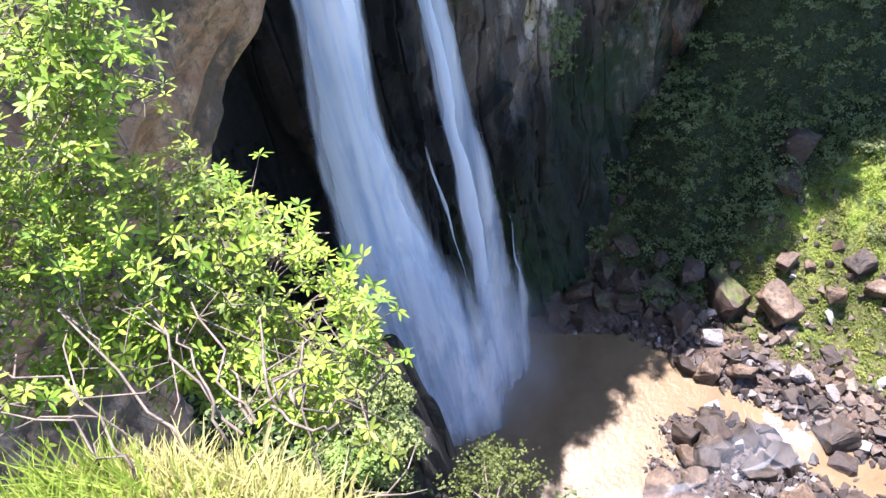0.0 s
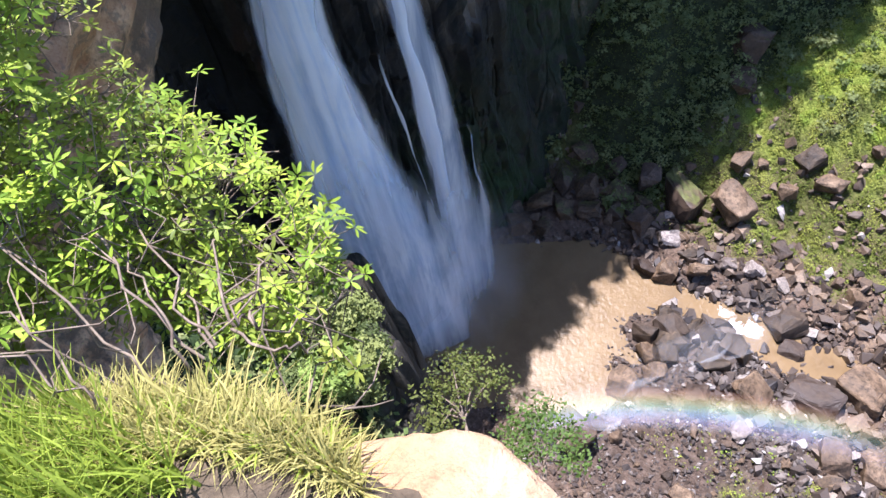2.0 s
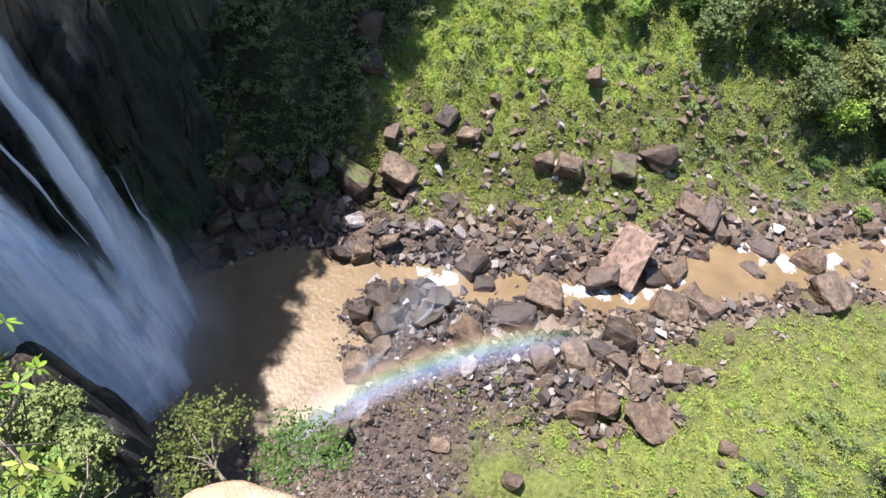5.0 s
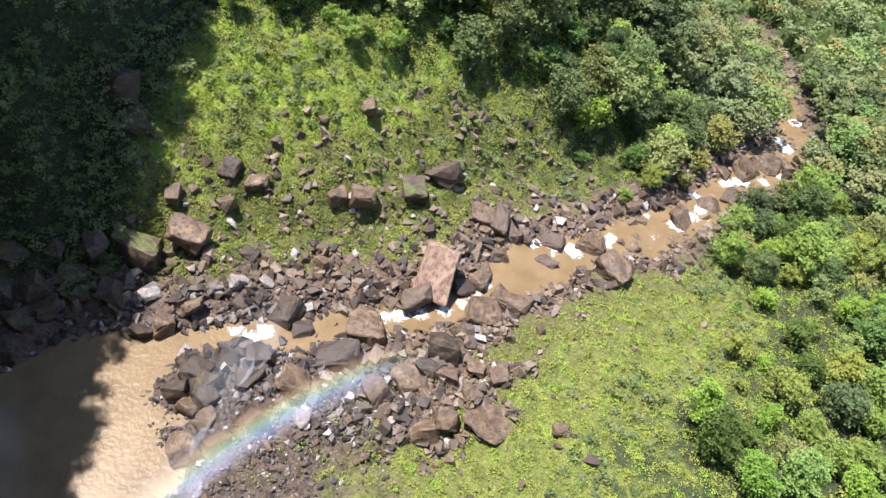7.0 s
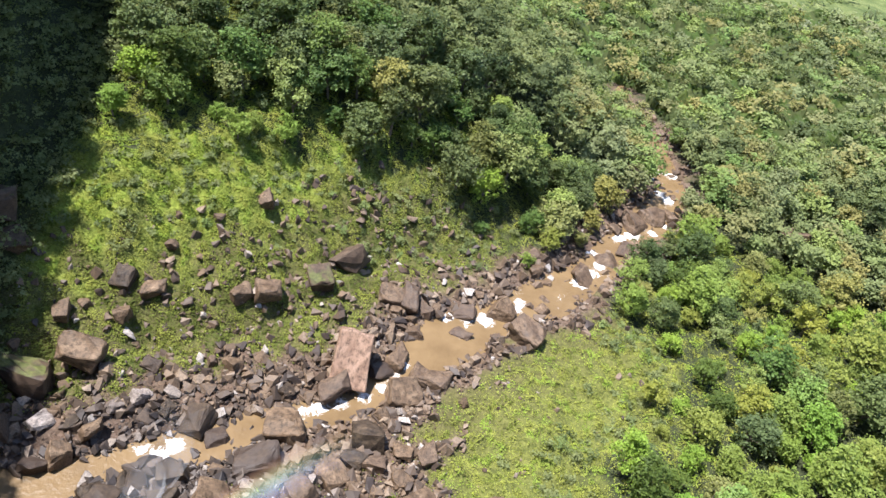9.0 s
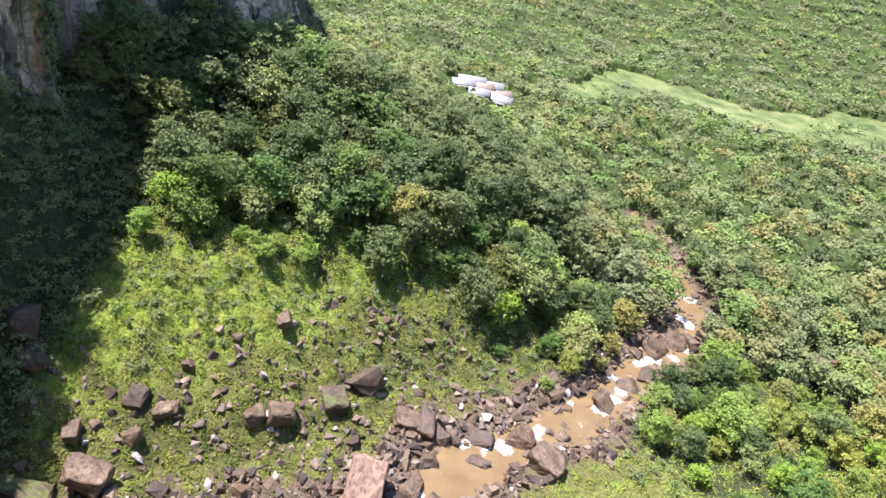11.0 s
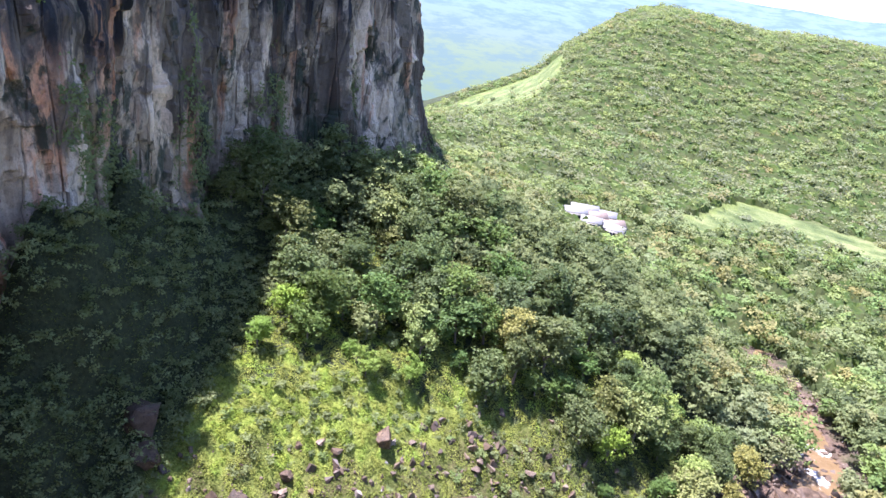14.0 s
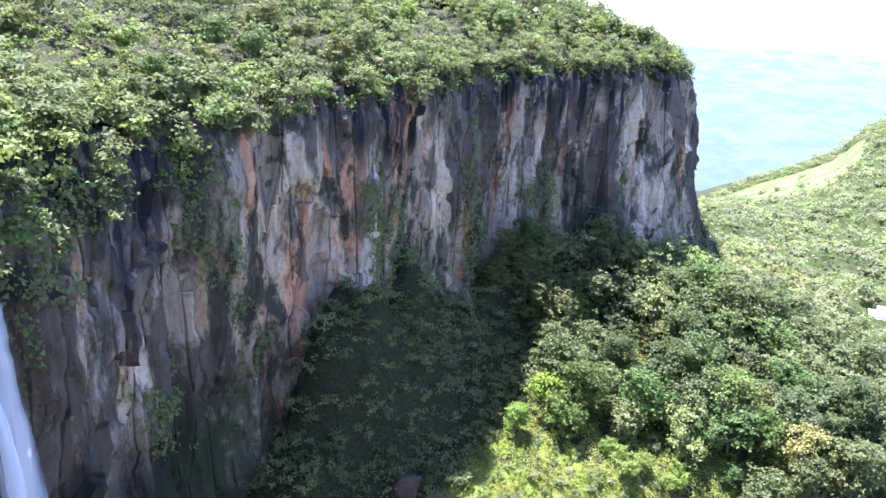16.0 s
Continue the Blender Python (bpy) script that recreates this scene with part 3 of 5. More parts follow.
    thing("river", me, WATER, "muddy brown river with a plunge pool and white rapids", "river", kind="structure")


build_water()


# ---- waterfalls ----
FALL_MAIN, FALL_THIN, SPRAY = fall_material("white_water", 2.3, 1.7), fall_material("thin_white_water", 0.85, 4.2), fall_material("spray", 0.72, 8.3)


def fall_sheet(x0, reach, zs, lefts, rights, bulge, seed, fade=0):
    """A curtain of falling water between two edges, arched away from the rock."""
    rows, cols = 120, 25
    z = np.linspace(zs[-1], zs[0], rows)
    u = np.linspace(0, 1, cols)
    a, b = np.interp(z, zs, lefts), np.interp(z, zs, rights)
    rng = np.random.RandomState(seed)
    a = a + 0.14 * waves(z, z * 0, 9, seed) + 0.04 * waves(z, z * 0, 2.5, seed + 1)
    b = b + 0.18 * waves(z, z * 0, 9, seed + 2) + 0.05 * waves(z, z * 0, 2.5, seed + 3)
    y = a[:, None] + (b - a)[:, None] * u[None]
    x = x0 + reach * np.sqrt(np.clip(1 - z / 69.0, 0, 1.2))[:, None] + bulge * (4 * u * (1 - u))[None] + 0.1 * waves(y, np.broadcast_to(z[:, None] * 0.1, y.shape), 2.2, seed + 4)
    P = np.stack([x, y, np.broadcast_to(z[:, None], y.shape)], -1)
    me = mesh_from("water_sheet", P.reshape(-1, 3), grid_faces(rows, cols))
    ends = (smooth(zs[-1], zs[-1] - fade, z) if fade else np.ones(rows)) * (0.35 + 0.65 * smooth(-1, 7, z))
    point_attr(me, "edge", smooth(0, 0.24, np.minimum(u, 1 - u))[None] * ends[:, None])
    uv = me.uv_layers.new(name="UVMap")
    idx = np.zeros(len(me.loops), np.int32)
    me.loops.foreach_get("vertex_index", idx)
    uv.data.foreach_set("uv", np.stack([y.ravel(), np.broadcast_to(z[:, None], y.shape).ravel()], -1)[idx].ravel())
    shade(me)
    return me


ZM = [-1, 4, 10, 18, 28, 36, 43, 48, 53, 57, 66, 70]
ML = [2.4, 0.6, -0.2, -1.1, -1.5, -1.2, -0.7, -0.1, 0.6, 1.3, 1.9, 2.2]
MR = [11.2, 11.2, 11.3, 11.0, 9.6, 8.0, 6.8, 6.4, 7.0, 7.4, 7.6, 7.6]
main = thing("waterfall", None, None, "broad white main waterfall dropping past dark wet rock", "waterfall")
thing("back_sheet", fall_sheet(-51.7, 6.2, ZM, ML, MR, 0.4, 41), FALL_MAIN, parent=main)
thing("front_sheet", fall_sheet(-51.2, 6.6, ZM, [a + 0.7 for a in ML], [b - 0.9 for b in MR], 0.9, 51), FALL_MAIN, parent=main)
thing("outer_spray", fall_sheet(-50.9, 7.6, ZM[:7], [a - 1.6 + 0.03 * z for a, z in zip(ML[:7], ZM)], [b + 3.6 - 0.07 * z for b, z in zip(MR[:7], ZM)], 1.3, 61, 24), SPRAY, parent=main)
Z2 = [-1, 8, 19, 28, 36, 42, 48, 54, 66, 70]
L2 = [11.6, 12.0, 12.2, 12.0, 11.9, 11.8, 11.7, 11.5, 10.6, 10.0]
R2 = [17.0, 17.2, 17.3, 17.2, 16.4, 15.6, 15.0, 14.6, 14.0, 13.6]
second = thing("waterfall", None, None, "slender second waterfall falling in white strands", "waterfall")
thing("back_sheet", fall_sheet(-54.8, 5.0, Z2, L2, R2, 0.2, 71), FALL_THIN, parent=second)
thing("front_sheet", fall_sheet(-54.5, 5.4, Z2, [a + 0.3 for a in L2], [a + 0.48 * (b - a) for a, b in zip(L2, R2)], 0.5, 81), FALL_MAIN, parent=second)
for k, (zs, ys) in enumerate((((18, 25, 31, 37, 42), (12.0, 11.5, 10.9, 10.3, 9.9)), ((16, 21, 26, 30), (18.2, 18.0, 17.8, 17.5)))):
    thing("rivulet", fall_sheet(-54.6, 5.0, zs, [y - 0.13 for y in ys], [y + 0.13 for y in ys], 0.1, 101 + 7 * k, 5), FALL_THIN, "thin trickle down the dark rock", parent=second)
thing("outer_spray", fall_sheet(-54.2, 6.2, Z2[:4], [a - 1.5 for a in L2[:4]], [b + 1.8 for b in R2[:4]], 0.8, 91, 18), SPRAY, parent=second)


# ---- boulders ----
def rock_mesh(name, seed, points=26, boxy=0.7, detail=False):
    """An angular block about one metre across, with chipped edges."""
    r = random.Random(seed)
    bm = bmesh.new()
    for _ in range(points):
        p = Vector([r.uniform(-1, 1) for _ in range(3)])
        q = Vector([max(-boxy, min(boxy, c)) for c in p])
        bm.verts.new(q * 0.5 / boxy)
    bmesh.ops.convex_hull(bm, input=bm.verts)
    bmesh.ops.delete(bm, geom=[v for v in bm.verts if not v.link_faces], context="VERTS")
    bmesh.ops.dissolve_limit(bm, angle_limit=0.2, verts=bm.verts, edges=bm.edges)
    if detail:
        bmesh.ops.bevel(bm, geom=list(bm.edges), offset=0.035, segments=1, affect="EDGES", clamp_overlap=True)
    bmesh.ops.triangulate(bm, faces=bm.faces)
    if detail:
        bmesh.ops.subdivide_edges(bm, edges=[e for e in bm.edges if e.calc_length() > 0.12], cuts=2, use_grid_fill=True)
        bmesh.ops.triangulate(bm, faces=bm.faces)
    for v in bm.verts:
        p = v.co * 2.3 + Vector((seed, 0, 0))
        v.co += Vector(noise.noise_vector(p)) * 0.075 + (Vector(noise.noise_vector(p * 3.1)) * 0.04 if detail else Vector())
    me = bpy.data.meshes.new(name)
    bm.to_mesh(me)
    bm.free()
    return me


ROCK_KINDS = {"B": (BOULDER, "rough brown sandstone boulder on the river bank"), "M": (MOSSY, "brown boulder with a cap of green moss"),
              "W": (WET, "dark wet boulder beside the brown water"), "P": (PALE, "pale wet boulder shining in the sun"),
              "D": (MOSSY, "dark mossy boulder in the shade of the gorge wall")}
ROCKS = {}
for kind, (material, label) in ROCK_KINDS.items():
    for i in range(6):
        m = rock_mesh("boulder", 100 * ord(kind) + i, 30 if i % 2 else 18, 0.54 + 0.045 * i, True)
        m.materials.append(material)
        ROCKS[kind, i] = m
placed = []


def boulder(kind, x, y, w, h, turn=None, tilt=None, sink=0.24, label=""):
    r = random.Random(int(x * 71 + y * 37))
    z = float(height(x, y))
    turn = r.uniform(0, 360) if turn is None else turn
    tilt = r.uniform(-30, 30) if tilt is None else tilt
    ob = thing("boulder", ROCKS[kind, r.randrange(6)], None, label or ROCK_KINDS[kind][1], "boulder", "boulders of the gorge")
    ob.matrix_world = pose(x, y, z + h * (0.5 - sink), tilt, r.uniform(-20, 20), turn) @ Matrix.Diagonal((w * r.uniform(0.95, 1.1), w * r.uniform(0.75, 1.0), h, 1))
    placed.append((x, y, w))
    return ob


# talus
slab = rock_mesh("boulder", 4242, 70, 0.36, True)
slab.materials.append(boulder_material("sunlit_red_slab", [(0.3, (0.17, 0.10, 0.065)), (0.55, (0.31, 0.20, 0.135)), (0.75, (0.42, 0.29, 0.21))], 0.9))
ob = thing("boulder", slab, None, "tall leaning reddish slab boulder beside the river", "boulder", "boulders of the gorge")
ob.matrix_world = pose(-9.2, 62.6, float(height(-9.2, 62.6)) + 2.2, -50, 4, 4) @ Matrix.Diagonal((5.2, 3.6, 8.0, 1))
placed.append((-9.2, 62.6, 5.0))
boulder("B", -42.8, 51.2, 5.6, 4.4)
boulder("M", -48.3, 47.0, 6.2, 5.2)
boulder("B", -52.3, 44.7, 3.5, 4.4)
boulder("W", -42.5, 62.6, 3.0, 1.9)
boulder("B", -38.4, 62.9, 3.2, 2.4)
boulder("B", -40.6, 58.3, 2.4, 2.1)
boulder("M", -14.5, 81.1, 5.6, 3.9)
boulder("M", -17.8, 75.6, 4.0, 3.4)
boulder("B", -27.3, 67.0, 3.0, 2.3)
boulder("B", -24.1, 69.0, 3.9, 3.0)
boulder("B", -28.8, 82.0, 2.6, 3.0)
boulder("B", -38.6, 69.7, 1.6, 1.3)
boulder("B", -47.2, 55.4, 2.8, 2.0)
# these two boulders stand in for a dark hollow in the slope
boulder("D", -58.0, 63.0, 4.4, 4.6)
boulder("D", -55.6, 60.5, 3.6, 3.0)
# foot of the wall beside the pool
for x, y, w, h in ((-55.5, 25, 3.4, 2.4), (-53.5, 28, 2.6, 2.0), (-57, 29.5, 3.8, 3.0), (-54.5, 32, 3.0, 2.4), (-58.5, 34, 3.2, 2.8), (-52.5, 35, 2.8, 1.9), (-55.8, 36.5, 3.8, 2.8), (-50.5, 38, 2.4, 2.0),
                   (-53, 40, 3.4, 2.6), (-60, 38.5, 3.6, 3.2), (-56.5, 41.5, 2.8, 2.4), (-50, 42.5, 2.8, 2.0), (-58.5, 25.5, 3.0, 2.6)):
    boulder("D", x, y, w, h)
# edge of the pool
boulder("P", -43.2, 42.3, 3.0, 1.5)
boulder("P", -36.3, 46.6, 2.3, 1.5)
boulder("P", -33.9, 48.9, 2.6, 1.8)
boulder("B", -37.1, 42.7, 2.4, 3.2)
boulder("W", -26.2, 48.0, 3.9, 2.6)
boulder("W", -16.6, 43.9, 5.0, 3.2)
boulder("B", -14.8, 50.1, 5.0, 4.0)
boulder("W", -25.7, 40.1, 3.5, 2.6)
boulder("W", -29.3, 37.7, 2.8, 2.0)
boulder("W", -23.0, 46.6, 3.0, 2.2)
boulder("B", -24.7, 16.7, 5.0, 4.2)
boulder("B", -27.6, 25.6, 3.8, 2.6)
boulder("W", -21.8, 31.2, 3.0, 2.0)
boulder("W", -24.6, 27.4, 2.8, 2.0)
boulder("B", -47.0, 39.9, 3.3, 3.6)
boulder("W", -41.7, 36.9, 3.3, 2.4)
boulder("B", -39.2, 39.0, 2.9, 2.8)
boulder("W", -29.4, 33.6, 3.8, 2.6)
boulder("W", -25.0, 35.3, 3.5, 2.6)
boulder("B", -20.0, 37.4, 4.5, 2.3)
# stones of the bar between pool and river
for x, y, w, h, kind in ((-32.6, 31.5, 3.0, 2.0, "W"), (-31.2, 34.4, 3.4, 2.4, "W"), (-33.4, 35.6, 2.6, 1.8, "W"), (-30.0, 30.4, 2.6, 1.8, "B"), (-28.6, 31.8, 3.0, 2.0, "W"), (-27.0, 29.4, 2.6, 1.7, "B"), (-30.6, 38.0, 2.4, 1.6, "W")):
    boulder(kind, x, y, w, h)
# river bed
boulder("B", -10.5, 57.9, 4.4, 3.6)
boulder("B", -3.0, 66.7, 4.1, 3.2)
boulder("B", -0.8, 60.3, 4.7, 3.4)
boulder("B", 1.0, 64.3, 3.8, 2.9)
boulder("B", 16.6, 77.6, 5.7, 3.6)
boulder("B", 12.2, 82.6, 4.4, 3.8)
boulder("B", 6.0, 75.4, 3.2, 1.9)
boulder("W", -4.1, 51.1, 4.3, 3.2)
boulder("B", -7.3, 44.8, 4.1, 2.4)
boulder("B", -10.0, 40.7, 4.0, 2.9)
boulder("P", -16.9, 33.8, 2.4, 1.5)
boulder("B", -0.6, 41.2, 3.6, 2.8)
boulder("B", 4.7, 42.3, 5.6, 1.7, 60, 4)
boulder("B", -2.5, 38.9, 3.6, 2.7)
boulder("B", -3.2, 78.4, 4.1, 3.3)
boulder("B", -6.7, 78.2, 3.7, 2.9)
boulder("B", 6.2, 80.1, 3.5, 2.2)
boulder("W", -5.0, 47.6, 3.1, 2.1)
boulder("B", -4.5, 25.7, 2.3, 1.7)
boulder("B", 4.3, 50.4, 2.8, 2.0)
boulder("B", 14.0, 45.6, 2.3, 1.4)
boulder("W", -5.1, 63.8, 3.5, 2.4)
boulder("B", 3.4, 64.2, 4.3, 2.3)
# downstream
boulder("B", 27.1, 98.4, 5.1, 2.4)
boulder("B", 39.6, 122.0, 6.6, 3.2)
boulder("B", 43.9, 126.0, 5.6, 3.5)
boulder("B", 36.8, 110.6, 4.1, 2.9)
boulder("B", 32.3, 105.8, 4.7, 2.2)
boulder("B", 74.9, 124.6, 7.0, 6.5)
boulder("B", 38.8, 112.4, 3.7, 2.5)
boulder("B", 48.1, 128.1, 4.0, 2.6)
boulder("B", -0.6, 77.6, 2.8, 1.9)

# smaller boulders along the banks
rng = np.random.RandomState(5)
count = 0
while count < 212:
    s = rng.uniform(0, 1) ** 1.3
    x, y = rng.uniform(-56, 56), rng.uniform(14, 190)
    d, (zr, hw) = along(x, y, RIVER)
    rocky = float(zones(np.array(x), np.array(y))[0])
    off = abs(float(d)) - float(hw)
    grassy = 0.16 if (d > 0 and 8 < off < 34 and y < 84) else (0.05 if (d < 0 and off < 26 and y < 62 and x < 20) else 0)
    if y < 60 and x > -31 and off < 1:
        rocky = 1.0
    if y > 62:
        rocky *= 0.75 if abs(off - 1) < 4 else 0.3
    if any((x - a) ** 2 + (y - b) ** 2 < (0.9 * c) ** 2 for a, b, c in CHUTES):
        continue
    if off < -1.2 and (y < 40 or 66 < y < 80 or x < -31 or (y > 60 and rng.uniform() < 0.75)):
        continue
    w = (0.8 + 2.3 * rng.uniform() ** 3.0) * (0.75 if rocky < 0.3 or y < 45 else 1)
    if rng.uniform() > max(rocky, grassy) or any((x - a) ** 2 + (y - b) ** 2 < (0.42 * (w + c)) ** 2 for a, b, c in placed):
        continue
    kind = "M" if rocky < 0.3 and rng.uniform() < 0.5 else ("W" if (y < 56 and off < 12 and x < -8 and rng.uniform() < 0.7) else ("P" if rng.uniform() < 0.03 else "B"))
    boulder(kind, x, y, w, w * rng.uniform(0.55, 0.9))
    count += 1


def rubble():
    """Loose stones between the boulders."""
    base = []
    for i in range(8):
        m = rock_mesh("stone", 900 + i, 12, 0.7)
        co = np.zeros(len(m.vertices) * 3, np.float32)
        m.vertices.foreach_get("co", co)
        m.calc_loop_triangles()
        tri = np.zeros(len(m.loop_triangles) * 3, np.int32)
        m.loop_triangles.foreach_get("vertices", tri)
        base.append((co.reshape(-1, 3), tri.reshape(-1, 3)))
    r = np.random.RandomState(8)
    n = 80000
    dist, az = 20 * np.exp(r.uniform(0, 2.3, n)), np.radians(r.uniform(-75, 32, n))
    x, y = dist * np.sin(az), dist * np.cos(az)
    rocky, wood, lush, field = zones(x, y)
    d, (zr, hw) = along(x, y, RIVER)
    off = np.abs(d) - hw
    keep = (r.uniform(0, 1, n) < np.maximum(rocky, (0.02 + 0.42 * (d > 0) * (1 - lush)) * (1 - wood) * (off < 30))) & (off > -0.8)
    keep &= (y > 33) | (r.uniform(0, 1, n) < 0.4)
    keep |= (off <= -0.8) & (y > 80) & (r.uniform(0, 1, n) < 0.22)
    keep |= (off <= -0.8) & (r.uniform(0, 1, n) < 0.6) & (np.abs(y - 49) < 11) & (x > -31)
    keep |= (r.uniform(0, 1, n) < 0.9) & (np.hypot((x + 26) / 10.5, (y - 33.5) / 8.5) + 0.22 * waves(x, y, 7, 28) + 0.12 * waves(x, y, 3, 29) < 1)
    for cx, cy, w in CHUTES[:10]:
        keep &= np.hypot(x - cx, y - cy) > 0.8 * w
    x, y = x[keep][:13000], y[keep][:13000]
    z = height(x, y)
    mossy = zones(x, y)[0] < 0.3
    pieces = []
    for k in range(len(x)):
        v, f = base[k % 8]
        s = (0.8 if mossy[k] else 1) * (0.25 + 1.15 * r.uniform() ** 3) * (1.7 if y[k] > 66 or (r.uniform() < 0.4 and y[k] > 36) else (1 if y[k] > 33 else 0.6))
        rot = np.array(Euler(r.uniform(0, 6.28, 3)).to_matrix())
        pieces.append(((v * np.array([1, 0.85, 0.6]) * s) @ rot.T + np.array([x[k], y[k], z[k] + 0.12 * s]), f))
    v, f = merge(pieces)
    me = mesh_from("rubble", v, f)
    point_attr(me, "wet", wetness(v[:, 0], v[:, 1]))
    shade(me, False)
    thing("rubble", me, RUBBLE, "loose brown and grey stones along the river", "stones", kind="stuff")


n = Nodes("loose_stones")
isl = n.add("NewGeometry").outputs["Random Per Island"]
v = n.coords()
c = n.ramp(isl, [(0.0, (0.035, 0.025, 0.02)), (0.35, (0.095, 0.064, 0.04)), (0.7, (0.17, 0.115, 0.07)), (0.94, (0.24, 0.177, 0.118)), (1.0, (0.42, 0.38, 0.34))])
c = n.mix(n.maths("MULTIPLY", n.attr("wet"), 0.7), c, n.ramp(isl, [(0.0, (0.02, 0.018, 0.018)), (0.8, (0.07, 0.058, 0.052)), (1.0, (0.3, 0.28, 0.26))]))
RUBBLE = n.done(n.mix(n.ramp(n.noise(v, 4, 6), [(0.35, 0.6), (0.6, 0.0)]), c, (0.05, 0.04, 0.035)), 0.6, n.bump(n.noise(v, 5, 6), 0.5, 0.1), 0.4)
rubble()


# ---- trees ----
def crown_cards(r, wide, tall, cards, size, lobes, spread=0.45):
    """Tufts of leaves over the outside of several rounded lobes, with gaps between the tufts."""
    cs, outs = [], []
    for k in range(lobes):
        a, q = r.uniform(0, 6.28), r.uniform(0, 1) ** 0.5
        c = np.array([math.cos(a) * q * wide * 0.62, math.sin(a) * q * wide * 0.62, tall * (0.35 + 0.42 * r.uniform() * (1.15 - 0.6 * q))])
        rad = np.array([wide, wide, tall * 0.62]) * r.uniform(0.24, 0.48)
        m = max(2, int(cards / lobes))
        tufts = max(2, m // 15)
        d = unit(r.normal(0, 1, (tufts, 3)) + np.array([0, 0, 0.4]))
        heart = c + d * rad * r.uniform(0.6, 1.12, (tufts, 1))
        pick = r.randint(0, tufts, m)
        cs.append(heart[pick] + r.normal(0, 1, (m, 3)) * size * np.array([0.95, 0.95, 0.42]))
        outs.append(d[pick] * 0.7 + np.array([0, 0, 0.6]))
    return leaf_sprays(np.concatenate(cs), np.concatenate(outs), size, r, spread)


def tree_kind(seed, wide, tall, cards=460, size=0.95):
    r = np.random.RandomState(seed)
    th = tall * 0.5
    lean = r.normal(0, 0.06, 2)
    trunk = [tube([(0, 0, -0.6), (lean[0] * th * 0.4, lean[1] * th * 0.4, th * 0.5), (lean[0] * th, lean[1] * th, th), (lean[0] * th, lean[1] * th, th * 1.35)], [0.028 * tall, 0.021 * tall, 0.016 * tall, 0.007 * tall], 7)]
    for k in range(5):
        a = k * 1.26 + r.uniform(-0.4, 0.4)
        s = th * r.uniform(0.6, 1.0)
        e = np.array([math.cos(a) * wide * 0.55, math.sin(a) * wide * 0.55, s + tall * 0.25])
        b = np.array([lean[0] * s, lean[1] * s, s])
        trunk.append(tube([b, (b + e) / 2 + np.array([0, 0, 0.3]), e], [0.012 * tall, 0.008 * tall, 0.003 * tall], 5))
    tv, tf = merge(trunk)
    cv, cf = crown_cards(r, wide, tall, cards, size, 15, 0.6)
    t, c = mesh_from("trunk", tv, tf), mesh_from("crown", cv + np.array([0, 0, tall * 0.12]), cf)
    shade(c)
    t.materials.append(BARK)
    c.materials.append(FOREST_LEAF)
    shade(t)
    return t, c


KINDS = [tree_kind(300 + i, w, h, c, s) for i, (w, h, c, s) in enumerate(((4.6, 10, 2700, 0.40), (5.6, 12, 3200, 0.42), (3.6, 9, 2200, 0.36), (4.2, 13, 2700, 0.40), (6.2, 11, 3500, 0.43), (3.0, 7, 1800, 0.34), (2.4, 5, 1400, 0.30)))]
CROWNS = {"olive": [c for t, c in KINDS], "dark": [c.copy() for t, c in KINDS], "fresh": [c.copy() for t, c in KINDS]}
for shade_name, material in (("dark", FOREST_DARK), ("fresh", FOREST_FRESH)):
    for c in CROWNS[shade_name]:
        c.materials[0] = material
LEAF_WORDS = {"olive": "", "dark": "dark-leaved ", "fresh": "fresh bright-leaved "}
TREE_LABELS = ("broad-crowned green forest tree on the slope", "large spreading forest tree with dense foliage", "small rounded green tree among others", "tall slender forest tree with a full crown",
               "wide dome-shaped forest tree in full leaf", "young green tree on the talus", "leafy green shrub-like tree on the talus")


def tree(kind, x, y, z, scale, turn, group, leaf="olive"):
    t, c = KINDS[kind][0], CROWNS[leaf][kind]
    root = thing("tree", None, None, LEAF_WORDS[leaf] + TREE_LABELS[kind], "tree", group)
    root.matrix_world = pose(x, y, z, 0, 0, turn) @ Matrix.Diagonal((scale, scale, scale, 1))
    thing("trunk", t, None, parent=root)
    thing("crown", c, None, parent=root)


def scatter(seed, lo, hi, az0, az1, spacing, tries):
    """Places at least that far apart between two distances and bearings."""
    r = np.random.RandomState(seed)
    cells, out = {}, []
    for _ in range(tries):
        a, q = math.radians(r.uniform(az0, az1)), math.sqrt(r.uniform(lo * lo, hi * hi))
        x, y = q * math.sin(a), q * math.cos(a)
        k = (int(x // spacing), int(y // spacing))
        if any((x - b[0]) ** 2 + (y - b[1]) ** 2 < spacing * spacing for i in (-1, 0, 1) for j in (-1, 0, 1) for b in cells.get((k[0] + i, k[1] + j), ())):
            continue
        cells.setdefault(k, []).append((x, y))
        out.append((x, y))
    return np.array(out)


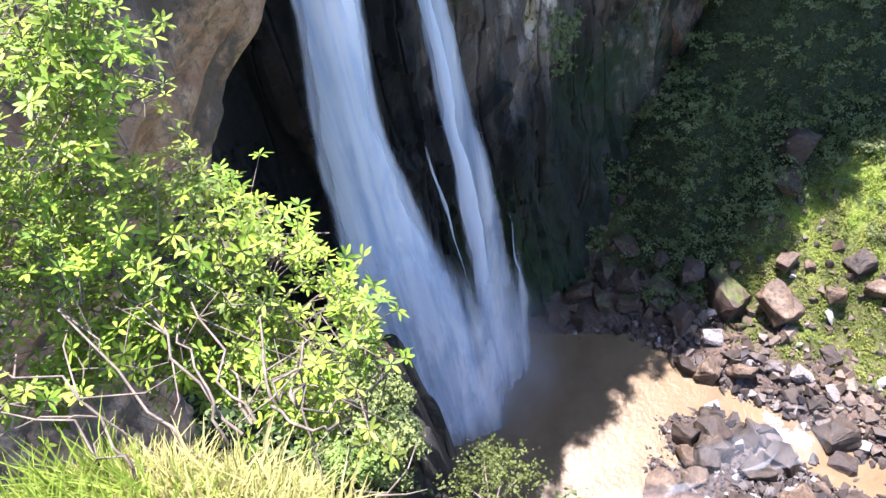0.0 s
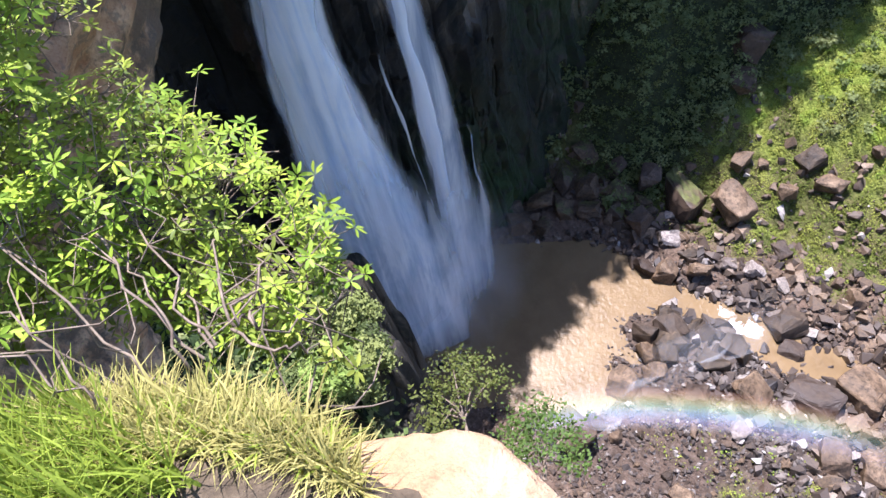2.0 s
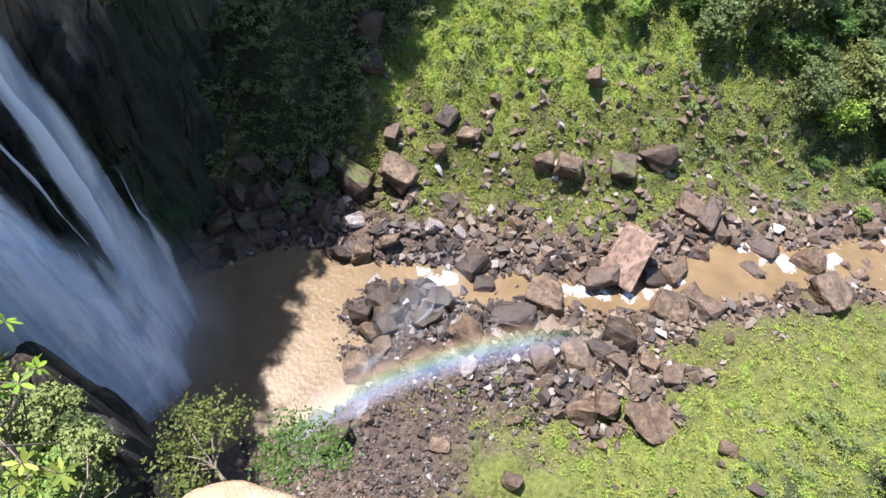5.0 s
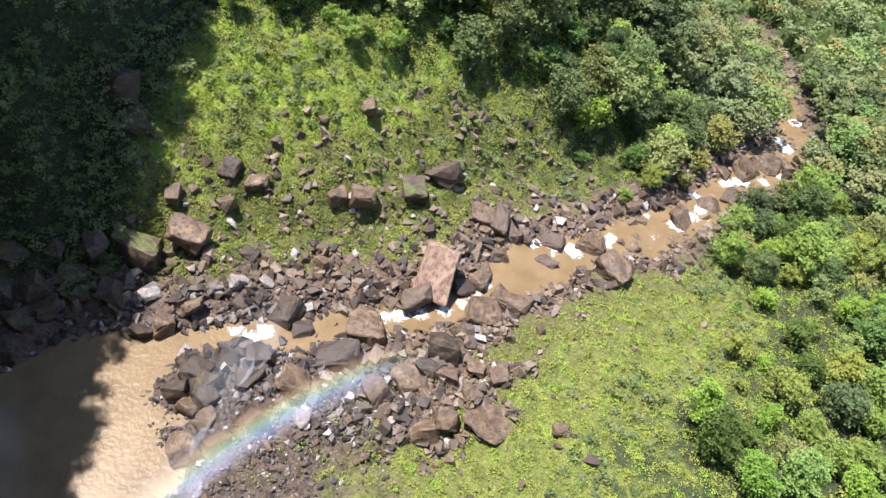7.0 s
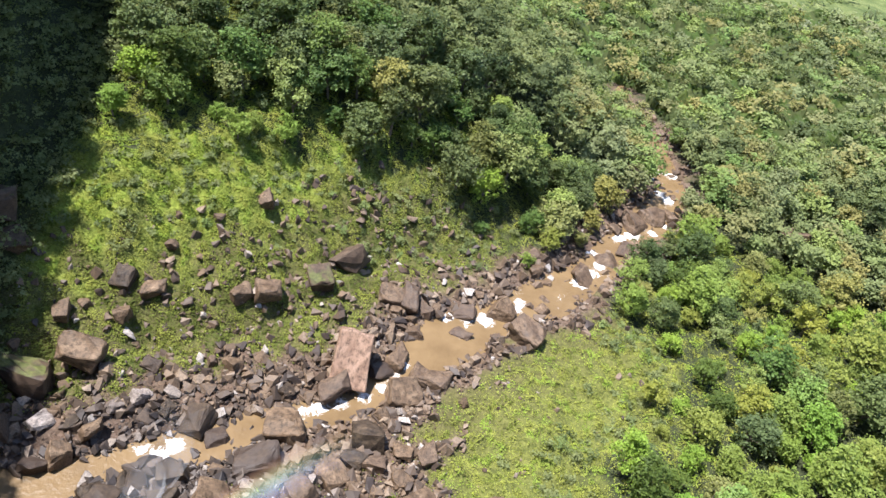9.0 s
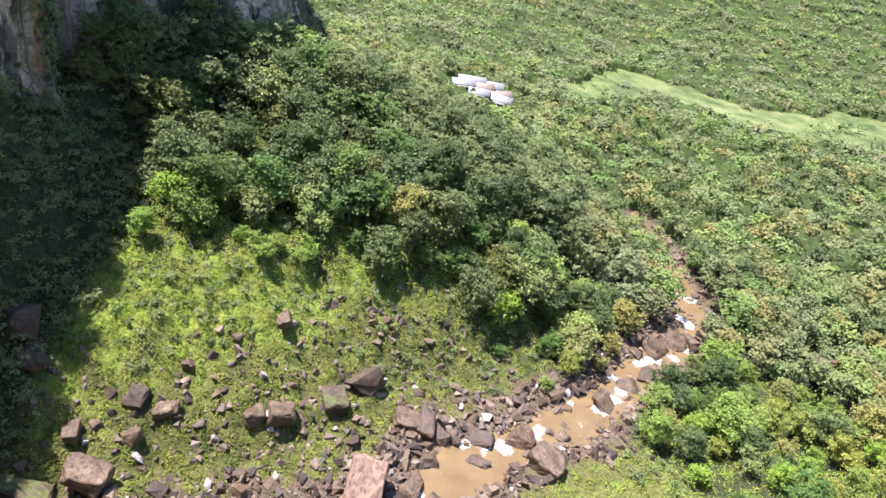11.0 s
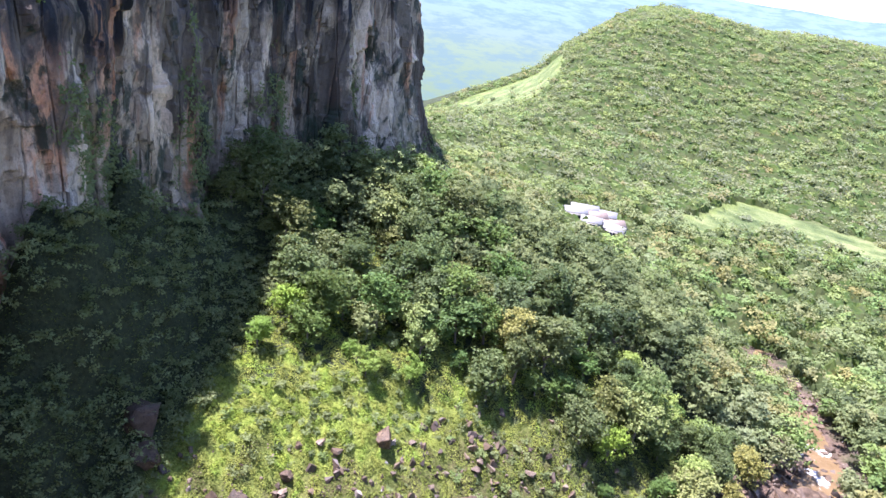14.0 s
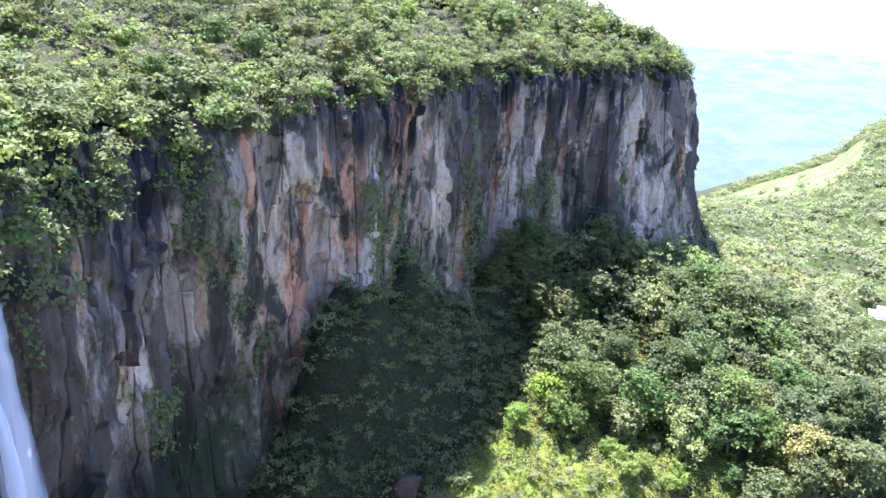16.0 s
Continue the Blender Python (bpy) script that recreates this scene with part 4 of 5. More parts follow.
def woods():
    r = np.random.RandomState(77)
    pts = scatter(1, 60, 178, -46, 66, 4.3, 16000)
    w = zones(pts[:, 0], pts[:, 1])[1]
    gorge = along(pts[:, 0], pts[:, 1], WALL)[0]
    keep = (w > 0.45) & (gorge < -3) & ((gorge < -21) | (pts[:, 1] > 100))
    pts = pts[keep]
    order = np.argsort(np.hypot(pts[:, 0], pts[:, 1]))
    pts = pts[order]
    z = height(pts[:, 0], pts[:, 1])
    rest = []
    for i, (x, y) in enumerate(pts):
        edge = float(zones(np.array(x), np.array(y))[1]) < 0.97
        kind = int(r.choice([5, 6, 2])) if edge else int(r.choice([0, 1, 2, 3, 4, 5], p=[0.25, 0.2, 0.2, 0.1, 0.15, 0.1]))
        s = r.uniform(0.4, 0.75) if edge else r.uniform(0.5, 1.0) if x > 10 and y < 130 else r.uniform(0.65, 1.25)
        if i < 280:
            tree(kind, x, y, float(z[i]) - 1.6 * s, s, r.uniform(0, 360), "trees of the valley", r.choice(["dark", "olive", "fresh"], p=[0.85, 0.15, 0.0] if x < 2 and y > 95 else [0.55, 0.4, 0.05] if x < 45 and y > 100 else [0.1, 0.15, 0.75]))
        else:
            rest.append((x, y, float(z[i]), s))
    for x, y, kind, s in ((-55, 141, 1, 1.2), (-50, 146, 4, 1.2), (-46, 139, 1, 1.3), (-43, 147, 0, 1.2), (-51, 134, 0, 1.4), (-45, 131, 4, 1.25), (-39, 139, 1, 1.3), (-57, 132, 3, 1.2), (-37, 131, 0, 1.25), (-49, 126, 1, 1.15), (-42, 123, 3, 1.1), (-34, 145, 4, 1.3), (-30, 137, 1, 1.2), (-53, 152, 1, 1.05)):
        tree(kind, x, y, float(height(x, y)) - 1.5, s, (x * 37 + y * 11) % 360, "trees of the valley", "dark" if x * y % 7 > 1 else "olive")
    far = np.concatenate([scatter(2, 178, 330, -30, 62, 6.9, 9000), scatter(3, 330, 900, -26, 36, 6.9, 40000)])
    w = zones(far[:, 0], far[:, 1])[1]
    far = far[((w > 0.5) | ((np.sin(far[:, 0] * 7.3 + far[:, 1] * 3.1) > 0.97) & (np.hypot(far[:, 0], far[:, 1]) > 330))) & (along(far[:, 0], far[:, 1], WALL)[0] < -3)]
    far = far[(np.hypot((far[:, 0] + 16) / 17, (far[:, 1] - 242) / 30) > 1)]
    fz = height(far[:, 0], far[:, 1])
    vs, tones, hill_at = [], [], 0
    low = scatter(4, 40, 132, -46, 48, 1.9, 16000)
    w = zones(low[:, 0], low[:, 1])[1]
    w2 = zones(low[:, 0], low[:, 1] + 15 + 5 * waves(low[:, 0], low[:, 1], 14, 61))[1]
    side = along(low[:, 0], low[:, 1], RIVER)[0]
    w3 = zones(low[:, 0] + 9 + 4 * waves(low[:, 0], low[:, 1], 11, 62), low[:, 1])[1]
    low = low[(w < 0.6) & (((w2 > 0.5) & (side > 0)) | ((w3 > 0.5) & (side < -8))) & (along(low[:, 0], low[:, 1], WALL)[0] < -2) & (zones(low[:, 0], low[:, 1])[0] < 0.3)]
    for (x, y), z0 in zip(low, height(low[:, 0], low[:, 1])):
        s = r.uniform(0.35, 1.05)
        v, f = crown_cards(r, 1.9 * s, 2.2 * s, 170, 0.3, 4)
        vs.append((v + np.array([x, y, z0 - 0.6]), f))
        tones.append(np.full(len(v), r.uniform(0.06, 0.42)))
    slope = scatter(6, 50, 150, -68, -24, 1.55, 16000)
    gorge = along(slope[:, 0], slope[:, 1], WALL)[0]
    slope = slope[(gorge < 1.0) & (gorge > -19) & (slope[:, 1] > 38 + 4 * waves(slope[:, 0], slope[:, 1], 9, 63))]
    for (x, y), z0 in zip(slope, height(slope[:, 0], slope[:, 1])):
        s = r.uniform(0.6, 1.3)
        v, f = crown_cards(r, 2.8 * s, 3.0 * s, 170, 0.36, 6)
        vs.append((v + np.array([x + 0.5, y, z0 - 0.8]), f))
        # dark end of the tones, putting the wall's shade into the leaf colour
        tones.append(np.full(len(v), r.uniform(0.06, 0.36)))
    for x, y, z0, s in rest:
        v, f = crown_cards(r, 4.6 * s, 10 * s, 900, 0.6, 11)
        vs.append((v + np.array([x, y, z0 + 1.0]), f))
        tones.append(np.full(len(v), r.uniform(0, 0.3) if x < 20 else r.uniform()))
    for (x, y), z0 in zip(far, fz):
        q = math.hypot(x, y)
        s = 0.55 + 1.05 * r.uniform() ** 1.5
        if q >= 330 and not hill_at:
            hill_at = len(vs)
        if q < 330:
            v, f = crown_cards(r, 5.2 * s, 9.5 * s, 230, 1.0, 8, 0.35)
        else:
            v, f = crown_cards(r, 6.2 * s, 6.6 * s, 72, 1.65, 5, 0.4)
        vs.append((v + np.array([x, y, z0 - 1.0]), f))
        tones.append(np.full(len(v), r.uniform() if q < 330 else np.clip(0.45 + 0.16 * float(waves(x, y, 70, 81)) + r.normal(0, 0.2), 0.05, 0.98)))
    for name, part_v, part_t, material, label in (("forest", vs[:hill_at], tones[:hill_at], FOREST_FAR, "dense green forest on the valley floor and talus"), ("hill_forest", vs[hill_at:], tones[hill_at:], HAZED_HILL_LEAF, "green woods over the far hills, leaf colour paled for haze")):
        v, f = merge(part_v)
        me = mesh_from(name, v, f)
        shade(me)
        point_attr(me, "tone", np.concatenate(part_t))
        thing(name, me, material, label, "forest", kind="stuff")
    # closed sheet under the far crowns, coloured dark as the shade between them
    A, Q = np.meshgrid(np.radians(np.arange(-30, 62, 0.36)), 176 * np.exp(np.linspace(0, 1.64, 270)))
    X, Y = Q * np.sin(A), Q * np.cos(A)
    w = zones(X, Y)[1] * smooth(-3, -8, along(X, Y, WALL)[0]) * smooth(5, 9, np.abs(along(X, Y, RIVER)[0]) + 20 * smooth(205, 215, Q))
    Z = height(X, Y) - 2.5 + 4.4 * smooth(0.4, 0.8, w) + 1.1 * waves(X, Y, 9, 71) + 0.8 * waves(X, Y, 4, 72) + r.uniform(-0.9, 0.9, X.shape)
    me = mesh_from("canopy", np.stack([X, Y, Z], -1).reshape(-1, 3), grid_faces(270, A.shape[1])[:, ::-1])
    shade(me, False)
    point_attr(me, "tone", np.clip(0.4 + 0.25 * waves(X, Y, 13, 73) + r.uniform(-0.1, 0.1, X.shape), 0.05, 0.75))
    thing("canopy", me, SHADED_CANOPY_LEAF, "dark green filling sheet under the far woods, coloured as shade", "forest", kind="stuff")


woods()


def rim_trees():
    r = np.random.RandomState(9)
    done = []
    for _ in range(4000):
        j = r.randint(0, len(WS))
        if not (-40 < WK[j, 1] < 168 and WK[j, 0] > -80):
            continue
        b = 0.8 + 20 * r.uniform() ** 1.5
        x, y = WP[-1, j, :2] - WOUT[j] * b
        if any((x - p) ** 2 + (y - q) ** 2 < 15 for p, q in done):
            continue
        done.append((x, y))
        z = float(WP[-1, j, 2] + plateau_z(b, 0.0) - plateau_z(0.0, 0.0))
        tree(int(r.choice([2, 5, 6, 0], p=[0.3, 0.3, 0.25, 0.15])) if b > 3 else 6, x, y, z - 0.4, r.uniform(0.6, 0.9) * (0.8 if y < 60 else 1), r.uniform(0, 360), "trees on the rim", r.choice(["dark", "olive", "fresh"], p=[0.5, 0.35, 0.15]))
        if len(done) >= 85:
            break


rim_trees()


def low_plants():
    """Creeping plants on the talus and the far bank, and plants on the wall."""
    r = np.random.RandomState(15)
    n = 900000
    q, a = np.sqrt(r.uniform(30 ** 2, 135 ** 2, n)), np.radians(r.uniform(-62, 40, n))
    x, y = q * np.sin(a), q * np.cos(a)
    rocky, wood, lush, field = zones(x, y)
    d, (zr, hw) = along(x, y, RIVER)
    off = np.abs(d) - hw
    patch = smooth(-0.5, 0.4, waves(x, y, 5, 16))
    dens = np.where(d > 0, np.maximum(0.5 + 0.5 * patch, lush) * smooth(3, 12, off), (0.15 + 0.55 * patch) * smooth(3, 8, off)) * (1 - 0.85 * rocky) * (1 - 0.7 * smooth(-21, -17, along(x, y, WALL)[0]))
    keep = (r.uniform(0, 1, n) < dens) & (along(x, y, WALL)[0] < -1)
    x, y, lush, side = x[keep], y[keep], lush[keep], d[keep]
    def mound(x, y):
        return np.clip(0.6 * waves(x, y, 3.2, 51) + 0.45 * waves(x, y, 1.5, 52), -0.3, 1.2)

    lump = mound(x, y)
    tilt = np.stack([lump - mound(x + 0.3, y), lump - mound(x, y + 0.3), np.full(len(x), 0.42)], -1)
    c = np.stack([x, y, height(x, y) + 0.16 + 0.62 * lump * r.uniform(0.8, 1.0, len(x))], -1)
    # lowers the tone: the wall's shade put into the leaf colour
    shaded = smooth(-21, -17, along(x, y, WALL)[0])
    v, f = leaf_sprays(c, unit(tilt), 0.23, r, 0.28)
    me = mesh_from("low_plants", v, f)
    # mound tops are toned lighter than the hollows between them
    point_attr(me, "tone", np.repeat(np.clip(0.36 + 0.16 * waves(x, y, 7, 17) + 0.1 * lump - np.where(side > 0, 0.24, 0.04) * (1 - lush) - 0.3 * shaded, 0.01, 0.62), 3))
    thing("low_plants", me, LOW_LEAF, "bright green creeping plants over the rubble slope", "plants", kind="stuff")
    # on the wall
    rows, cols = WMOSS.shape
    n = 80000
    i, j = r.randint(2, rows - 2, n), r.randint(2, cols - 2, n)
    tuft = np.array([noise.noise((WS[b] * 0.075, WP[a, b, 2] * 0.05, 3.3)) * 1.55 + 0.4 * noise.noise((WS[b] * 0.4, WP[a, b, 2] * 0.3, 5.3)) for a, b in zip(i, j)])
    grow = 0.9 * WMOSS[i, j] + 0.55 * WHOLLOW[i, j] - 0.05 + 0.7 * np.clip(i / rows - 0.86, 0, 1) * 4
    keep = (tuft + grow > 0.58) & (WDAMP_SHADE[i, j] < 0.75) & (WP[i, j, 1] > -30)
    i, j = i[keep], j[keep]
    out = np.concatenate([WOUT[j], np.full((len(j), 1), 0.5)], 1)
    c = WP[i, j] + out * r.uniform(0.1, 0.9, (len(j), 1)) + r.normal(0, 0.3, (len(j), 3))
    c = np.repeat(c, 3, 0) + r.normal(0, 0.25, (3 * len(c), 3))
    pieces = [leaf_sprays(c, np.repeat(out, 3, 0), 0.5, r)]
    tones = [np.repeat(np.clip(0.04 + 0.2 * tuft[keep], 0.01, 0.3), 9)]
    v, f = merge(pieces)
    me = mesh_from("wall_plants", v, f)
    shade(me)
    point_attr(me, "tone", np.concatenate(tones))
    thing("wall_plants", me, FOREST_FAR, "dark green shrubs and creepers on the gorge wall", "plants", kind="stuff")


low_plants()


# ---- far hills on the horizon ----
def far_hills():
    n = Nodes("far_hills")
    v = n.coords((1, 1, 3.0))
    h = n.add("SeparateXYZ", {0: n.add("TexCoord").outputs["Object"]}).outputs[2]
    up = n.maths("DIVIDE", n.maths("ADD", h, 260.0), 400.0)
    # haze painted in: green below, bluer and paler with height
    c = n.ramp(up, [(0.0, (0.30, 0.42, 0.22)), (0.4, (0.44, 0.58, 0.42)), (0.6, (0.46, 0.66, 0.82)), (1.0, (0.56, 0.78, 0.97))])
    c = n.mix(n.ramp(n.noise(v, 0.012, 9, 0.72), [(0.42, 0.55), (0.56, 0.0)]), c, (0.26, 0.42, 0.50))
    # the backdrop glows by itself instead of taking sunlight
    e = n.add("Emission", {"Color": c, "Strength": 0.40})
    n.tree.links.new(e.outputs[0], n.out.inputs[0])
    az = np.radians(np.arange(-60, 80, 0.5))
    rows = 24
    P = np.zeros((rows, len(az), 3))
    top = 0.15 + 0.12 * np.sin(az * 9) + 0.1 * np.sin(az * 23 + 1) + 0.05 * np.sin(az * 61)
    for i in range(rows):
        u = i / (rows - 1)
        q = 1250 + 1500 * u
        P[i, :, 0], P[i, :, 1] = q * np.sin(az), q * np.cos(az)
        P[i, :, 2] = -300 + (80 + q * np.tan(np.radians(top)) + 300) * u ** 0.7 + 12 * u * (1 - u) * waves(P[i, :, 0], P[i, :, 1], 300, 19)
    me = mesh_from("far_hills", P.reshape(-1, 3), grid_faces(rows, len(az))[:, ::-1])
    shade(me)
    thing("far_hills", me, n.mat, "plateau and hills backdrop on the horizon, blue haze put into its glow", "hills", kind="structure")


far_hills()


def rim_thicket():
    """Dense growth over the plateau and hanging over the rim."""
    r = np.random.RandomState(29)
    vs, tones = [], []
    for j in range(0, len(WS), 6):
        x0, y0, z0 = WP[-1, j]
        if not (-45 < y0 < 172 and x0 > -95):
            continue
        for m in range(20 if y0 < 48 else 14):
            b = r.uniform(-3.0 if y0 < 48 else -1.4, -0.3) if 8 < m < 13 else r.uniform(-0.5, 5) if m > 12 else -0.6 + 46 * r.uniform() ** 1.25
            k = min(len(WS) - 1, j + r.randint(0, 6))
            p = WP[-1, k] - np.array([*(WOUT[k] * b), 0])
            s = (r.uniform(0.5, 1.0) if b > 2 else r.uniform(0.4, 0.8 if y0 < 48 else 0.6)) * (1 + max(b, 0) / 28)
            v, f = crown_cards(r, 3.8 * s, 6.5 * s, int(240 * s) + 50, 0.41, 7)
            vs.append((v + p + np.array([0, 0, float(plateau_z(max(b, 0.0), 0.0) - plateau_z(0.0, 0.0)) - 1.2 * s - (r.uniform(0, 8.0 if y0 < 45 else 4.0) if 8 < m < 13 else 0)]), f))
            tones.append(np.full(len(v), r.uniform(0.02, 0.62)))
    v, f = merge(vs)
    me = mesh_from("rim_thicket", v, f)
    shade(me)
    point_attr(me, "tone", np.concatenate(tones))
    thing("rim_thicket", me, FOREST_FAR, "dense shrubs and treetops along the cliff rim", "forest", kind="stuff")


rim_thicket()


# ---- viewpoint: cliff, ledge, grass ----
def sandstone(name, pale, dark, stain, weather=0.3):
    n = Nodes(name)
    v = n.coords()
    mid, fine, big = n.noise(v, 1.3, 6, 0.6, 0.4), n.noise(v, 14, 7, 0.7), n.noise(v, 0.35, 4)
    c = n.ramp(mid, [(0.3, dark), (0.5, tuple((a + b) / 2 for a, b in zip(pale, dark))), (0.68, pale)])
    c = n.mix(n.ramp(n.noise(v, 2.6, 5, 0.6, 0.8), [(0.52, 0.0), (0.62, 0.65)]), c, stain)
    c = n.mix(n.ramp(fine, [(0.3, 0.5), (0.5, 0.0)]), c, tuple(0.45 * a for a in dark))
    c = n.mix(n.ramp(n.noise(n.coords((1, 1, 0.6)), weather, 8, 0.7, 0.2), [(0.47, 0.0), (0.54, 0.8)]), c, tuple(0.5 * a for a in stain))
    return n.done(c, 0.9, n.bump(n.maths("ADD", n.maths("MULTIPLY", fine, 0.35), n.maths("ADD", mid, n.noise(n.coords((1, 1, 0.4)), 3.5, 6, 0.7))), 0.8, 0.1), 0.2)


LEDGE = sandstone("sunlit_sandstone", (0.52, 0.37, 0.23), (0.38, 0.23, 0.12), (0.56, 0.48, 0.38), 0.02)
CLIFF = sandstone("weathered_sandstone", (0.56, 0.40, 0.26), (0.27, 0.145, 0.085), (0.14, 0.13, 0.11))


def polar(bearing, r, z):
    a = math.radians(bearing)
    return (r * math.sin(a), r * math.cos(a), z)


def ray(bearing, el, slant):
    """A place seen from the viewpoint under that bearing and height angle."""
    a, e = math.radians(bearing), math.radians(el)
    return np.array([slant * math.cos(e) * math.sin(a), slant * math.cos(e) * math.cos(a), EYE + slant * math.sin(e)])


def build_viewpoint():
    # rock pillar under the viewpoint
    az = np.arange(-180, 180, 3.0)
    zs = np.concatenate([np.linspace(77.4, 70, 12), np.linspace(68.5, -2, 48)])
    lean = np.interp(az, [-180, -130, -100, -80, -60, -40, 0, 180], [0.42, 0.42, 0.36, 0.335, 0.28, 0.22, 0.2, 0.42])
    P = np.zeros((len(zs), len(az), 3))
    for i, z in enumerate(zs):
        for j, a in enumerate(az):
            r = lean[j] * (80 - z) * 0.93 + 0.02
            r = min(r, 15.0 + 2.5 * noise.noise((a * 0.05, z * 0.02, 1)))
            r *= 1 + 0.10 * fractal((math.cos(math.radians(a)) * 2.5, math.sin(math.radians(a)) * 2.5, z * 0.16), 4) - 0.08
            P[i, j] = polar(a, r, z)
    v = np.concatenate([P, P[:, :1]], 1)
    me = mesh_from("viewpoint_cliff", v.reshape(-1, 3), grid_faces(len(zs), len(az) + 1))
    shade(me)
    thing("viewpoint_cliff", me, CLIFF, "brown sandstone cliff under the viewpoint", "cliff", kind="structure")
    # ledge slab: far edge a short step ahead, rounded and chipped
    edge = [(-180, 1.5), (-150, 1.4), (-125, 1.15), (-112, 1.02), (-105, 0.935), (-97, 0.89), (-91, 0.855), (-85, 0.83), (-81, 0.82), (-76, 0.79), (-72, 0.75), (-67, 0.685), (-61, 0.62), (-54, 0.565), (-45, 0.50), (-20, 0.42), (30, 0.5), (90, 0.9), (180, 1.5)]
    az = np.arange(-180, 180, 1.5)
    re = np.interp(az, [e[0] for e in edge], [e[1] for e in edge])
    prof = [(0.0, 0.0), (0.3, 0.0), (0.6, 0.005), (0.8, 0.0), (0.9, -0.008), (0.96, -0.02), (0.99, -0.045), (1.0, -0.08), (0.985, -0.14), (0.99, -0.24), (0.93, -0.36), (0.6, -0.5)]
    P = np.zeros((len(prof), len(az), 3))
    for i, (q, dz) in enumerate(prof):
        for j, a in enumerate(az):
            x, y, z = polar(a, re[j] * q * (1 + 0.018 * fractal((a * 0.12, q, 2.0), 3)), 78.0 + dz)
            P[i, j] = (x, y, z + 0.022 * fractal((x * 4, y * 4, 1.5), 4) * (1 if dz > -0.05 else 0.4) - 0.03 * smooth(-86, -80, np.float64(-84 - a) * -1 - 168))
    v = np.concatenate([P, P[:, :1]], 1)
    me = mesh_from("rock_ledge", v.reshape(-1, 3), grid_faces(len(prof), len(az) + 1))
    shade(me)
    thing("rock_ledge", me, LEDGE, "sunlit pale orange sandstone ledge at the brink", "rock ledge", kind="structure")


build_viewpoint()

n = Nodes("root_soil")
v = n.coords()
SOIL = n.done(n.ramp(n.noise(v, 6, 7, 0.7), [(0.3, (0.035, 0.025, 0.016)), (0.7, (0.16, 0.12, 0.075))]), 0.95, n.bump(n.noise(v, 20, 6), 0.8, 0.05))


def brink(bearing):
    """How far the grassy brink reaches at that bearing."""
    return np.interp(bearing, [-180, -150, -140, -127, -120, -112, -104, -98], [2.4, 2.3, 2.2, 1.9, 1.62, 1.3, 0.92, 0.86])


def build_brink():
    az = np.arange(-180, -93, 2.0)
    qs = [0.35, 0.6, 0.8, 0.95, 1.05, 1.12, 1.2, 1.5, 1.9, 2.6]
    dz = [78.03, 78.04, 78.0, 77.9, 77.7, 77.4, 77.0, 76.2, 75.0, 72.5]
    P = np.zeros((len(qs), len(az), 3))
    for i, q in enumerate(qs):
        for j, a in enumerate(az):
            x, y, z = polar(a, brink(a) * q, dz[i])
            P[i, j] = (x, y, z + 0.05 * noise.noise((x * 3, y * 3, z)) - (0.03 if a > -101 else 0))
    me = mesh_from("brink", P.reshape(-1, 3), grid_faces(len(qs), len(az)))
    shade(me)
    thing("brink", me, SOIL, "dark root-held soil of the grassy brink", "ground", kind="structure")


build_brink()


def blades(seed, count, az0, az1, q0, q1, length, droop, width=0.0042):
    """Curved grass blades on the brink."""
    r = np.random.RandomState(seed)
    a, q = r.uniform(az0, az1, count), r.uniform(q0, q1, count)
    clump = r.uniform(0, 6.28, 40)
    rr = brink(a) * q
    root = np.stack([rr * np.sin(np.radians(a)), rr * np.cos(np.radians(a)), np.interp(q, [0.6, 0.8, 0.95, 1.05, 1.12], [78.02, 77.98, 77.88, 77.68, 77.4])], -1)
    way = clump[(a * 0.7 + q * 9).astype(int) % 40] + r.normal(0, 1.5, count)
    lean = np.stack([np.cos(way), np.sin(way), np.zeros(count)], -1)
    L = length * r.uniform(0.45, 1.25, count)[:, None]
    bend = droop * r.uniform(0.3, 1.5, count)[:, None]
    side = np.stack([-np.sin(way + r.normal(0, 0.7, count)), np.cos(way), r.normal(0, 0.2, count)], -1) * width * r.uniform(0.6, 1.4, count)[:, None]
    pts = [root + lean * L * bend * u * u * 0.8 + np.array([0, 0, 1]) * L * (u - 0.42 * bend * u * u) for u in (0, 0.35, 0.7, 1.0)]
    w = (1.0, 0.9, 0.6, 0.08)
    V = np.stack([p + s * side * k for p, k in zip(pts, w) for s in (-1, 1)], 1)
    base = np.arange(count)[:, None, None] * 8
    F = base + np.array([[0, 1, 3, 2], [2, 3, 5, 4], [4, 5, 7, 6]])[None]
    return V.reshape(-1, 3), F.reshape(-1, 4)


GREEN_BLADE = leaf_material("green_grass_blades", (0.11, 0.165, 0.02), (0.36, 0.44, 0.06), "near", 0.4, 0.45)
DRY_BLADE = leaf_material("dry_grass_blades", (0.14, 0.118, 0.035), (0.50, 0.44, 0.155), "near", 0.3, 0.5)
v, f = merge([blades(1, 3600, -170, -124, 0.62, 1.03, 0.33, 0.5, 0.0048), blades(2, 420, -122, -106, 0.74, 1.0, 0.17, 0.7, 0.0055)])
thing("green_grass", mesh_from("green_grass", v, f), GREEN_BLADE, "fresh green grass blades on the brink", "grass", kind="stuff")
v, f = merge([blades(3, 4800, -133, -105, 0.72, 1.04, 0.18, 0.75, 0.004), blades(4, 420, -123, -107, 0.85, 1.08, 0.24, 0.9, 0.005), blades(5, 160, -105, -101, 0.97, 1.08, 0.11, 1.0)])
thing("dry_grass", mesh_from("dry_grass", v, f), DRY_BLADE, "straw-coloured dry grass tuft on the brink", "grass", kind="stuff")


